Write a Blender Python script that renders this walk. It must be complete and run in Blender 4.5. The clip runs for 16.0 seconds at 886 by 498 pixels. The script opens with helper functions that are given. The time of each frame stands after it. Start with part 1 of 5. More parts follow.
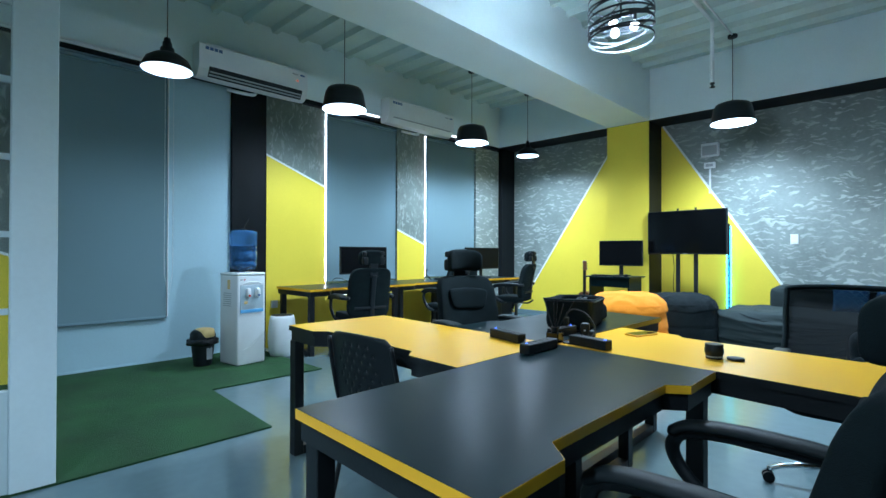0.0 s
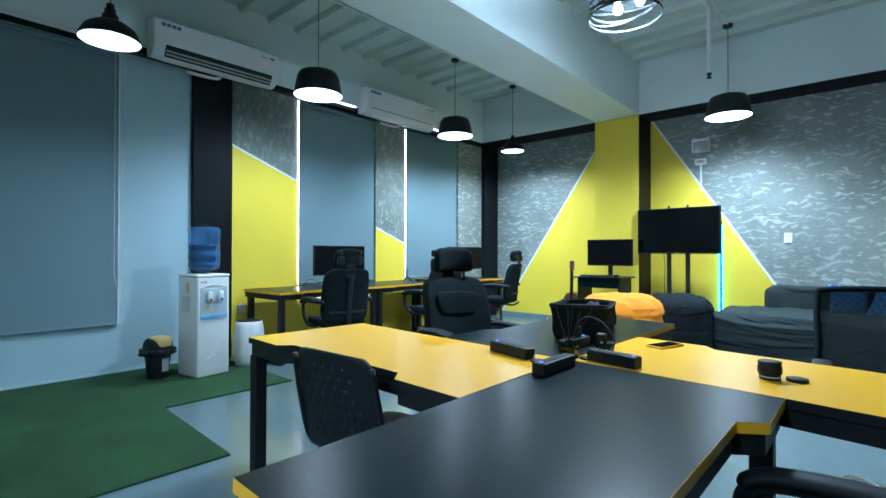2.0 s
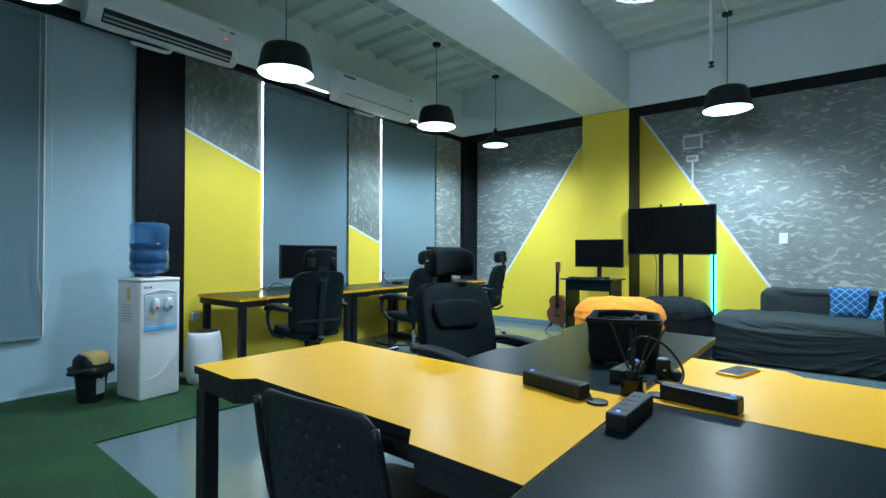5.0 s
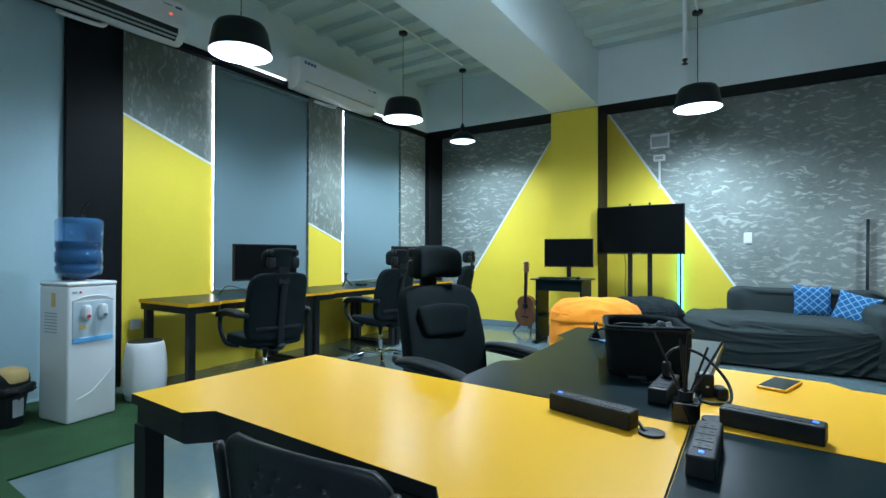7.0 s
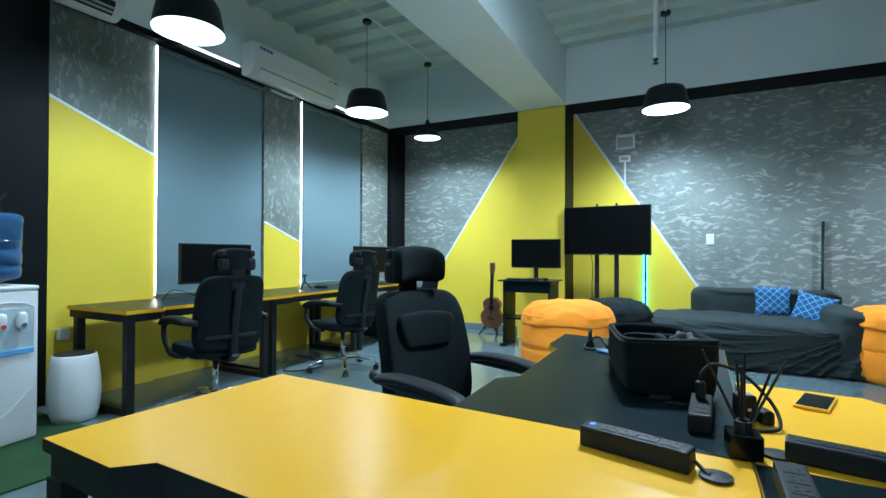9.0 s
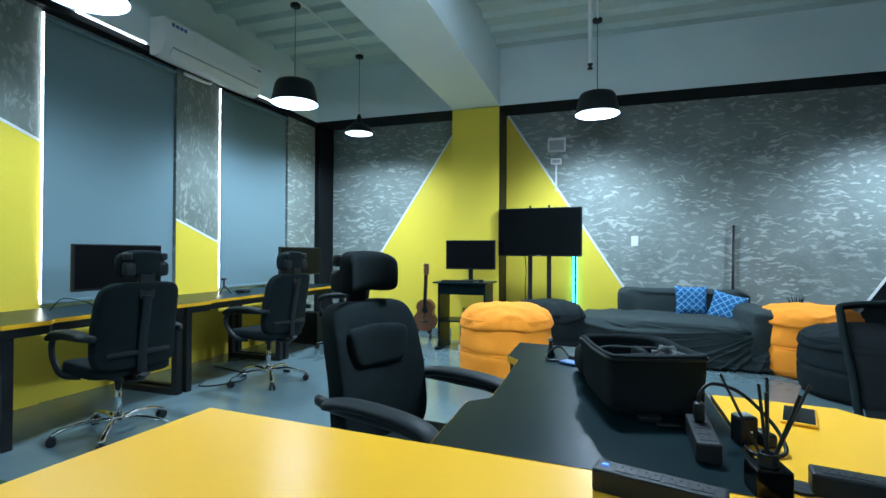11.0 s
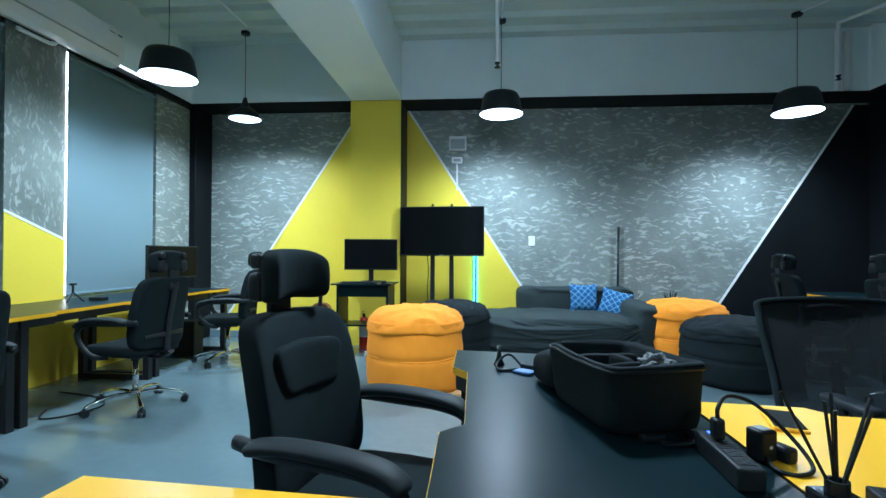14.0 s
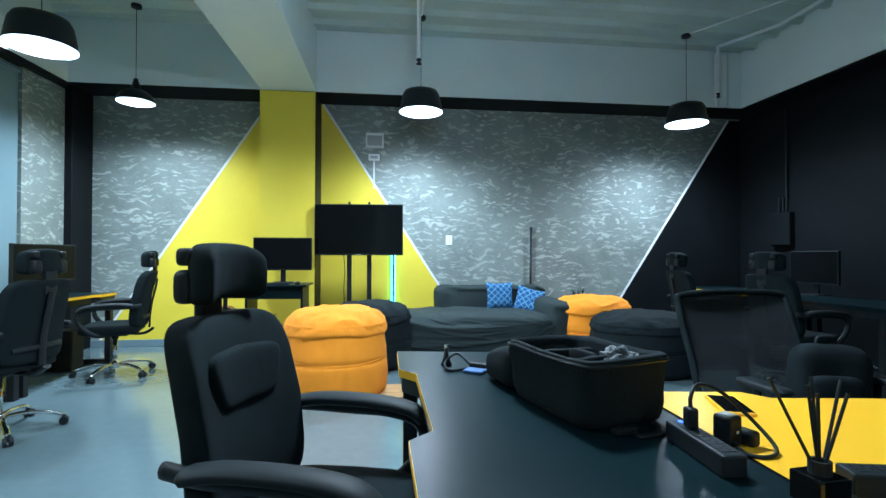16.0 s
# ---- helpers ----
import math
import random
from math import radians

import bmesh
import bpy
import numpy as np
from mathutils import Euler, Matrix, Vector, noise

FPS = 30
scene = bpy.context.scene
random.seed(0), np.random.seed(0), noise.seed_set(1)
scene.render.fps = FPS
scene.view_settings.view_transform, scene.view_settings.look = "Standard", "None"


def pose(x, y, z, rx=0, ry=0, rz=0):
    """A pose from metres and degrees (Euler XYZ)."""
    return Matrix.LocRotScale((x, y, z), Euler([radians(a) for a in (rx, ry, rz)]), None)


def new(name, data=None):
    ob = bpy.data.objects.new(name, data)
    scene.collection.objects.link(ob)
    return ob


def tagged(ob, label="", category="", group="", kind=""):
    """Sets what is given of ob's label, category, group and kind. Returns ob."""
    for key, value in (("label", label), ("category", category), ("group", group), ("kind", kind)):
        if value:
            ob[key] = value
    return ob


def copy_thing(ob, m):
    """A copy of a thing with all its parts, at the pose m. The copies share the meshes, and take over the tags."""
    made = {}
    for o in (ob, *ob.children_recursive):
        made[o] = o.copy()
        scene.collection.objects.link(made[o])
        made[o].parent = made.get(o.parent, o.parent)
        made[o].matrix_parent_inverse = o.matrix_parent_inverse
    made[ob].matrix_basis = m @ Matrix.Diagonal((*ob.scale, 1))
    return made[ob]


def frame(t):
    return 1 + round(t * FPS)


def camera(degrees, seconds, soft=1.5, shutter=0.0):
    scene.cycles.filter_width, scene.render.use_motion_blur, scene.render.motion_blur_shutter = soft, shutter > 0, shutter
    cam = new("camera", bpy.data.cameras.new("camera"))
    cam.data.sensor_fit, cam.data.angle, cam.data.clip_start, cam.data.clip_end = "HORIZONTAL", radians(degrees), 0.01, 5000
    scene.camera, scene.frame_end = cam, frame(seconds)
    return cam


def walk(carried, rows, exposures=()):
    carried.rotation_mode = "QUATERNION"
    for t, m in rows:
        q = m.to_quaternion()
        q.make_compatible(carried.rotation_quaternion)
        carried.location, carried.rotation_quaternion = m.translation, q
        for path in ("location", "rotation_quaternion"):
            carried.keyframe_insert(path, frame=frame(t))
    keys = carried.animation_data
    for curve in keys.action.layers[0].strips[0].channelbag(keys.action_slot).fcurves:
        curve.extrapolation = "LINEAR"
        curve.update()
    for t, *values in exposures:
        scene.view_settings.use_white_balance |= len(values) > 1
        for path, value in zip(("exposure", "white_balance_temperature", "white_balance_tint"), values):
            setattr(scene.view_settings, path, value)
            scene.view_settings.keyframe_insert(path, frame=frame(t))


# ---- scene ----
cam = camera(84.6, 16.0)
METRES, EYE, TILT, LEAN, TURN = 2.5, 1.21, 0.0, 0.0, 44.0
ROWS = [
    (0.0, 0.0, 0.0, 0.0, 0.0, 0.05, -0.15),
    (0.5, -0.0076, 0.0425, -0.0032, -0.87, 0.11, -0.14),
    (1.0, -0.0132, 0.084, -0.0047, -1.67, 0.08, -0.14),
    (1.5, -0.018, 0.1267, -0.0051, -2.27, 0.07, -0.16),
    (2.0, -0.0233, 0.17, -0.0044, -2.64, 0.08, -0.11),
    (2.5, -0.0285, 0.2131, -0.0028, -2.98, 0.04, -0.11),
    (3.0, -0.0345, 0.2541, -0.0023, -3.42, 0.04, -0.16),
    (3.5, -0.0433, 0.2911, -0.0021, -3.92, 0.1, -0.17),
    (4.0, -0.053, 0.3271, -0.0032, -4.49, 0.1, -0.14),
    (6.5, -0.1149, 0.4881, -0.0049, -10.45, 0.2, -0.24),
    (7.0, -0.1226, 0.5217, -0.007, -11.69, 0.18, -0.13),
    (7.5, -0.1294, 0.5513, -0.0083, -12.84, 0.17, -0.08),
    (8.0, -0.136, 0.5822, -0.0063, -14.23, 0.18, -0.14),
    (8.5, -0.1422, 0.6088, -0.006, -15.45, 0.2, -0.19),
    (11.0, -0.1703, 0.7288, 0.0066, -25.85, 0.13, -0.28),
    (11.5, -0.1767, 0.756, 0.0062, -28.66, 0.16, -0.31),
    (12.0, -0.18, 0.7842, 0.004, -31.0, 0.17, -0.29),
    (12.5, -0.1825, 0.8103, 0.0023, -33.09, 0.14, -0.18),
    (13.0, -0.186, 0.8334, 0.0034, -35.22, 0.12, -0.21),
    (13.5, -0.1896, 0.8539, 0.0039, -37.45, 0.14, -0.24),
    (14.0, -0.1937, 0.8742, 0.0047, -39.59, 0.18, -0.27),
    (14.5, -0.1977, 0.8932, 0.0048, -41.58, 0.24, -0.29),
    (15.0, -0.2019, 0.9115, 0.0028, -43.99, 0.26, -0.2),
    (15.5, -0.2071, 0.9293, -0.0002, -47.11, 0.29, -0.17),
    (16.0, -0.2122, 0.9447, -0.0027, -50.59, 0.29, -0.13),
]
PITCH = 0.35
walk(cam, [(t, pose(0, 0, EYE, TILT, LEAN, TURN) @ pose(METRES * x, METRES * y, METRES * z, 90 + pitch + PITCH, roll, yaw)) for t, x, y, z, yaw, pitch, roll in ROWS], [(0.0, 0.08, 5900.0, 13.0), (3.0, 0.0, 5950.0, 13.0), (6.0, -0.16, 6300.0, 13.0), (13.0, -0.17, 5950.0, 12.0), (16.0, 0.04, 6200.0, 14.0)])

# ---- world and large lights ----
world = bpy.data.worlds.new("World")
scene.world = world
world.use_nodes = True
world.node_tree.nodes["Background"].inputs[0].default_value = (0.02, 0.03, 0.04, 1)
world.node_tree.nodes["Background"].inputs[1].default_value = 0.3

LAMP_W = 112.0
LAMP_COL = (0.675, 0.865, 1.0)
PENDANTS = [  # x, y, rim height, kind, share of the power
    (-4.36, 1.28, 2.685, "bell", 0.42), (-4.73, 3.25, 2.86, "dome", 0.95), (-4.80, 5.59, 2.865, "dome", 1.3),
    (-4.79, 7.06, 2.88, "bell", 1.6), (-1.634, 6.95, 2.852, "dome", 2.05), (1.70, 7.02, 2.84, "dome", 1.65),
    # unseen pendant, added behind the view to light the south-facing edges
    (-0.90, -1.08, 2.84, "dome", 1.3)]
CAGE = (-1.66, 3.74, 2.89)


def bulb_light(x, y, z, watts, radius=0.05):
    data = bpy.data.lights.new("bulb_light", "POINT")
    data.energy, data.shadow_soft_size, data.color = watts, radius, LAMP_COL
    ob = new("bulb_light", data)
    ob.location = (x, y, z)
    return ob


def down_light(x, y, z, watts, radius):
    """A downward light, as of a reflector bulb: strongest straight down, weaker towards the rim."""
    data = bpy.data.lights.new("down_light", "SPOT")
    data.energy, data.shadow_soft_size, data.color = watts, radius, LAMP_COL
    data.spot_size, data.spot_blend = radians(172), 1.0
    ob = new("down_light", data)
    ob.location = (x, y, z)
    return ob


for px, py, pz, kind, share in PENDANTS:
    down_light(px, py, pz + (0.112 if kind == "dome" else 0.065), LAMP_W * share * 2.0, 0.09 if kind == "dome" else 0.05)
for k in range(3):
    a = radians(120 * k + 20)
    bulb_light(CAGE[0] + 0.1 * math.cos(a), CAGE[1] + 0.1 * math.sin(a), CAGE[2] + 0.1, LAMP_W * 1.25, 0.04)
# extra light without a bulb, added in the cage lamp to brighten the desks
down_light(CAGE[0], CAGE[1], CAGE[2] + 0.06, LAMP_W * 3.3, 0.20)


# ---- materials ----
def material(name, color, rough=0.5, metal=0.0, spread=0.12, scale=6.0, fine=60.0, bump=0.1, rough_spread=0.1, stretch=(1, 1, 1), coat=0.0, dist=0.01, spec=0.5):
    """A surface whose colour and gloss vary at two scales, with fine relief."""
    m = bpy.data.materials.new(name)
    m.use_nodes = True
    nt = m.node_tree
    n, l = nt.nodes, nt.links
    b = n["Principled BSDF"]
    tc, mp = n.new("ShaderNodeTexCoord"), n.new("ShaderNodeMapping")
    mp.inputs["Scale"].default_value = stretch
    l.new(tc.outputs["Object"], mp.inputs["Vector"])
    big, small = n.new("ShaderNodeTexNoise"), n.new("ShaderNodeTexNoise")
    big.inputs["Scale"].default_value, big.inputs["Detail"].default_value = scale, 5
    small.inputs["Scale"].default_value, small.inputs["Detail"].default_value = fine, 3
    for t in (big, small):
        l.new(mp.outputs["Vector"], t.inputs["Vector"])
    mix = n.new("ShaderNodeMath")
    mix.operation = "MULTIPLY_ADD"
    l.new(big.outputs["Fac"], mix.inputs[0])
    mix.inputs[1].default_value = 0.7
    half = n.new("ShaderNodeMath")
    half.operation = "MULTIPLY"
    l.new(small.outputs["Fac"], half.inputs[0])
    half.inputs[1].default_value = 0.3
    l.new(half.outputs[0], mix.inputs[2])
    ramp = n.new("ShaderNodeValToRGB")
    ramp.color_ramp.elements[0].position, ramp.color_ramp.elements[1].position = 0.3, 0.7
    ramp.color_ramp.elements[0].color = (*[c * (1 - spread) for c in color], 1)
    ramp.color_ramp.elements[1].color = (*[min(1, c * (1 + spread)) for c in color], 1)
    l.new(mix.outputs[0], ramp.inputs["Fac"])
    l.new(ramp.outputs["Color"], b.inputs["Base Color"])
    rr = n.new("ShaderNodeMapRange")
    rr.inputs["To Min"].default_value, rr.inputs["To Max"].default_value = max(0.02, rough - rough_spread), min(1, rough + rough_spread)
    l.new(mix.outputs[0], rr.inputs["Value"])
    l.new(rr.outputs["Result"], b.inputs["Roughness"])
    b.inputs["Metallic"].default_value = metal
    b.inputs["Coat Weight"].default_value = coat
    b.inputs["Specular IOR Level"].default_value = spec
    if bump:
        bp = n.new("ShaderNodeBump")
        bp.inputs["Strength"].default_value, bp.inputs["Distance"].default_value = bump, dist
        l.new(small.outputs["Fac"], bp.inputs["Height"])
        l.new(bp.outputs["Normal"], b.inputs["Normal"])
    return m


def glow(name, color, strength):
    m = bpy.data.materials.new(name)
    m.use_nodes = True
    b = m.node_tree.nodes["Principled BSDF"]
    b.inputs["Base Color"].default_value = (*color, 1)
    b.inputs["Emission Color"].default_value = (*color, 1)
    b.inputs["Emission Strength"].default_value = strength
    return m


def glass(name, color, rough=0.02, ior=1.45):
    m = bpy.data.materials.new(name)
    m.use_nodes = True
    b = m.node_tree.nodes["Principled BSDF"]
    b.inputs["Base Color"].default_value = (*color, 1)
    b.inputs["Transmission Weight"].default_value = 1.0
    b.inputs["Roughness"].default_value = rough
    b.inputs["IOR"].default_value = ior
    return m


def brushed_plaster(name, dark, light, amount, grain=(5.2, 5.2, 21.0), grain2=(8.0, 8.0, 27.0)):
    """Grey plaster with short pale trowel strokes."""
    m = material(name, dark, 0.55, 0, 0.22, 2.2, 30, 0.1)
    nt = m.node_tree
    n, l = nt.nodes, nt.links
    b = n["Principled BSDF"]
    old = b.inputs["Base Color"].links[0].from_socket
    tc = n.new("ShaderNodeTexCoord")
    warp = n.new("ShaderNodeTexNoise")
    warp.inputs["Scale"].default_value, warp.inputs["Detail"].default_value = 3.4, 3
    l.new(tc.outputs["Object"], warp.inputs["Vector"])
    add = n.new("ShaderNodeVectorMath")
    add.operation = "MULTIPLY_ADD"
    l.new(warp.outputs["Color"], add.inputs[0])
    add.inputs[1].default_value = (0.26, 0.26, 0.26)
    l.new(tc.outputs["Object"], add.inputs[2])
    mp = n.new("ShaderNodeMapping")
    mp.inputs["Scale"].default_value = grain
    l.new(add.outputs[0], mp.inputs["Vector"])
    st = n.new("ShaderNodeTexNoise")
    st.inputs["Scale"].default_value, st.inputs["Detail"].default_value, st.inputs["Roughness"].default_value = 1.0, 2.5, 0.55
    l.new(mp.outputs["Vector"], st.inputs["Vector"])
    mp2 = n.new("ShaderNodeMapping")
    mp2.inputs["Scale"].default_value, mp2.inputs["Rotation"].default_value = grain2, (0.0, radians(9), radians(4))
    l.new(add.outputs[0], mp2.inputs["Vector"])
    st2 = n.new("ShaderNodeTexNoise")
    st2.inputs["Scale"].default_value, st2.inputs["Detail"].default_value = 1.0, 1.5
    l.new(mp2.outputs["Vector"], st2.inputs["Vector"])
    top = n.new("ShaderNodeMath")
    top.operation = "MAXIMUM"
    l.new(st.outputs["Fac"], top.inputs[0])
    l.new(st2.outputs["Fac"], top.inputs[1])
    rp = n.new("ShaderNodeValToRGB")
    rp.color_ramp.elements[0].position, rp.color_ramp.elements[1].position = 0.585, 0.665
    l.new(top.outputs[0], rp.inputs["Fac"])
    patch = n.new("ShaderNodeTexNoise")
    patch.inputs["Scale"].default_value = 1.7
    l.new(tc.outputs["Object"], patch.inputs["Vector"])
    pr = n.new("ShaderNodeMapRange")
    pr.inputs["From Min"].default_value, pr.inputs["From Max"].default_value = 0.3, 0.65
    pr.inputs["To Min"].default_value, pr.inputs["To Max"].default_value = 0.45 * amount, amount
    l.new(patch.outputs["Fac"], pr.inputs["Value"])
    fac = n.new("ShaderNodeMath")
    fac.operation = "MULTIPLY"
    l.new(rp.outputs["Color"], fac.inputs[0])
    l.new(pr.outputs["Result"], fac.inputs[1])
    mx = n.new("ShaderNodeMix")
    mx.data_type = "RGBA"
    l.new(fac.outputs[0], mx.inputs["Factor"])
    l.new(old, mx.inputs["A"])
    mx.inputs["B"].default_value = (*light, 1)
    l.new(mx.outputs["Result"], b.inputs["Base Color"])
    return m


M = {}
M["white_wall"] = material("white wall paint", (0.72, 0.82, 0.83), 0.6, 0, 0.05, 1.5, 40, 0.06)
M["grey_wall"] = material("pale blue-grey wall paint", (0.37, 0.535, 0.60), 0.6, 0, 0.06, 1.2, 40, 0.06)
M["plaster"] = brushed_plaster("grey brushed plaster", (0.205, 0.243, 0.228), (0.54, 0.58, 0.56), 0.72)
M["plaster_upright"] = brushed_plaster("grey plaster with upright strokes", (0.172, 0.210, 0.192), (0.44, 0.49, 0.46), 0.6, (9.0, 20.0, 6.0), (9.0, 28.0, 10.0))
M["yellow_wall"] = material("lime yellow wall paint", (0.80, 0.63, 0.06), 0.55, 0, 0.05, 1.4, 50, 0.05, spec=0.3)
M["black_wall"] = material("matt black wall paint", (0.0075, 0.0095, 0.011), 0.5, 0, 0.25, 1.6, 40, 0.08, spec=0.12)
M["skirting"] = material("blue-grey skirting paint", (0.15, 0.225, 0.255), 0.5, 0, 0.08, 3, 50, 0.04)
M["white_line"] = material("white strip paint", (0.82, 0.84, 0.84), 0.45, 0, 0.03, 8, 60, 0.02)
M["floor"] = material("polished grey concrete", (0.115, 0.170, 0.184), 0.155, 0, 0.12, 0.9, 14, 0.0, 0.05)
M["turf"] = material("green artificial turf", (0.014, 0.068, 0.018), 0.95, 0, 0.35, 3.0, 260, 0.9, 0.05, dist=0.012)
M["blind"] = material("grey blind fabric", (0.180, 0.268, 0.300), 0.95, 0, 0.03, 0.6, 220, 0.05, 0.03, spec=0.08)
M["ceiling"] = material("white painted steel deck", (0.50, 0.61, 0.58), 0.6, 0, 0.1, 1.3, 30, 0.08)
M["desk_yellow"] = material("yellow laminate", (0.97, 0.50, 0.025), 0.30, 0, 0.03, 2, 120, 0.0, 0.04, dist=0.002, spec=0.28)
M["desk_black"] = material("black laminate", (0.0035, 0.0135, 0.0165), 0.31, 0, 0.12, 5, 40, 0.0, 0.03, dist=0.002, spec=0.13)
M["steel_black"] = material("black powder-coated steel", (0.011, 0.014, 0.016), 0.45, 0, 0.2, 8, 120, 0.05, spec=0.3)
M["fabric_black"] = material("black woven fabric", (0.0085, 0.0145, 0.0160), 0.9, 0, 0.3, 9, 350, 0.25, 0.05, spec=0.12)
M["leather_black"] = material("black faux leather", (0.009, 0.0145, 0.016), 0.6, 0, 0.25, 12, 380, 0.08, spec=0.25)
M["plastic_black"] = material("black plastic", (0.011, 0.0155, 0.018), 0.48, 0, 0.2, 10, 140, 0.1, spec=0.25)
M["screen"] = material("dark screen glass", (0.003, 0.0035, 0.004), 0.10, 0, 0.1, 3, 30, 0.0, 0.03, spec=0.35)
M["chrome"] = material("chrome", (0.75, 0.77, 0.78), 0.12, 1.0, 0.04, 12, 80, 0.02, 0.05)
M["white_plastic"] = material("white plastic", (0.72, 0.75, 0.76), 0.35, 0, 0.04, 5, 80, 0.03)
M["grey_plastic"] = material("grey plastic", (0.33, 0.36, 0.38), 0.4, 0, 0.06, 6, 80, 0.03)
M["pale_panel"] = material("pale blue recessed panel", (0.45, 0.55, 0.60), 0.4, 0, 0.05, 6, 60, 0.02)
M["blue_strip"] = material("light blue plastic", (0.12, 0.42, 0.75), 0.4, 0, 0.05, 6, 60, 0.02)
M["water"] = material("blue water", (0.004, 0.015, 0.052), 0.06, 0, 0.1, 4, 20, 0.0, 0.02)
M["red"] = material("red plastic", (0.6, 0.03, 0.02), 0.4, 0, 0.08, 6, 60, 0.02)
M["bin_lid"] = material("tan bin flap", (0.72, 0.50, 0.20), 0.5, 0, 0.06, 6, 80, 0.05)
M["bag_film"] = material("black bin liner film", (0.012, 0.013, 0.015), 0.25, 0, 0.2, 14, 60, 0.6)
M["orange"] = material("orange canvas", (0.97, 0.295, 0.010), 0.85, 0, 0.06, 5, 260, 0.35, 0.05)
M["dark_cloth"] = material("charcoal canvas", (0.0095, 0.0150, 0.0170), 0.88, 0, 0.2, 5, 240, 0.35, 0.05, spec=0.15)
M["sofa"] = material("dark grey stretch cover", (0.031, 0.044, 0.045), 0.9, 0, 0.12, 4, 240, 0.3, 0.05, spec=0.2)
M["wood"] = material("brown guitar wood", (0.16, 0.065, 0.03), 0.35, 0, 0.25, 6, 40, 0.05, 0.08, (6, 1, 1))
M["pallet"] = material("light wooden board", (0.42, 0.24, 0.09), 0.6, 0, 0.2, 5, 60, 0.1, 0.08, (1, 8, 8))
M["bulb"] = glow("lit bulb", (0.92, 0.97, 1.0), 9.0)
# bulb light on the lining is put in as the lining's own glow
M["shade_glow"] = glow("white shade lining with bulb light as glow", (0.80, 0.92, 1.0), 0.85)
M["led_white"] = glow("white tube light", (0.85, 0.96, 1.0), 5.0)
M["led_strip"] = glow("white light strip", (0.90, 0.96, 1.0), 14.0)
M["led_cyan"] = glow("cyan light strip", (0.10, 0.75, 1.0), 4.0)
M["led_blue"] = glow("blue indicator", (0.05, 0.15, 1.0), 2.5)
M["led_red"] = glow("red display digits", (1.0, 0.12, 0.03), 1.5)
M["grey_fur"] = material("grey fur", (0.13, 0.145, 0.15), 0.95, 0, 0.3, 20, 200, 0.8)
M["label_blue"] = material("blue printed label", (0.06, 0.14, 0.30), 0.4, 0, 0.1, 20, 80, 0.02)
M["clear_glass"] = glass("clear pane", (0.95, 0.98, 0.98))


def see_through(name, color, cover, rough=0.85):
    """Open cloth or thin tinted plastic: part of the light goes straight through."""
    m = bpy.data.materials.new(name)
    m.use_nodes = True
    b = m.node_tree.nodes["Principled BSDF"]
    b.inputs["Base Color"].default_value = (*color, 1)
    b.inputs["Roughness"].default_value = rough
    b.inputs["Alpha"].default_value = cover
    return m


M["screen_matt"] = material("matt dark screen", (0.004, 0.005, 0.006), 0.4, 0, 0.1, 3, 30, 0.0, 0.03, spec=0.05)
M["water_blue"] = see_through("translucent blue bottle plastic", (0.10, 0.32, 0.68), 0.30, 0.04)
M["open_mesh"] = see_through("open black mesh", (0.009, 0.013, 0.0145), 0.9)


def pillow_print(name):
    """Blue cushion cloth with a white lattice."""
    m = material(name, (0.008, 0.092, 0.26), 0.85, 0, 0.15, 8, 250, 0.3)
    nt = m.node_tree
    n, l = nt.nodes, nt.links
    b = n["Principled BSDF"]
    old = b.inputs["Base Color"].links[0].from_socket
    tc = n.new("ShaderNodeTexCoord")
    mp = n.new("ShaderNodeMapping")
    mp.inputs["Rotation"].default_value = (0, radians(45), 0)
    mp.inputs["Scale"].default_value = (17, 17, 17)
    l.new(tc.outputs["Object"], mp.inputs["Vector"])
    br = n.new("ShaderNodeSeparateXYZ")
    l.new(mp.outputs["Vector"], br.inputs[0])
    outs = []
    for ax in ("X", "Z"):
        fr = n.new("ShaderNodeMath")
        fr.operation = "PINGPONG"
        l.new(br.outputs[ax], fr.inputs[0])
        fr.inputs[1].default_value = 0.5
        lt = n.new("ShaderNodeMath")
        lt.operation = "LESS_THAN"
        l.new(fr.outputs[0], lt.inputs[0])
        lt.inputs[1].default_value = 0.06
        outs.append(lt)
    mxm = n.new("ShaderNodeMath")
    mxm.operation = "MAXIMUM"
    l.new(outs[0].outputs[0], mxm.inputs[0])
    l.new(outs[1].outputs[0], mxm.inputs[1])
    mx = n.new("ShaderNodeMix")
    mx.data_type = "RGBA"
    l.new(mxm.outputs[0], mx.inputs["Factor"])
    l.new(old, mx.inputs["A"])
    mx.inputs["B"].default_value = (0.17, 0.42, 0.58, 1)
    l.new(mx.outputs["Result"], b.inputs["Base Color"])
    return m


M["pillow"] = pillow_print("blue lattice cushion cloth")


# ---- mesh helpers ----
def mesh_of(name, bm, mat, smooth=False):
    me = bpy.data.meshes.new(name)
    bmesh.ops.recalc_face_normals(bm, faces=bm.faces)
    for f in bm.faces:
        f.smooth = smooth
    bm.to_mesh(me)
    bm.free()
    me.materials.append(M[mat] if isinstance(mat, str) else mat)
    return me


def part(name, bm, mat, parent, label="", smooth=False):
    ob = new(name, mesh_of(name, bm, mat, smooth))
    ob.parent = parent
    return tagged(ob, label) if label else ob


def thing(name, label, category, m=None, group=""):
    ob = new(name)
    ob.empty_display_size = 0.1
    if m is not None:
        ob.matrix_basis = m
    return tagged(ob, label, category, group)


def solid(name, bm, mat, label, category, m=None, group="", kind="", smooth=False):
    ob = new(name, mesh_of(name, bm, mat, smooth))
    if m is not None:
        ob.matrix_basis = m
    return tagged(ob, label, category, group, kind)


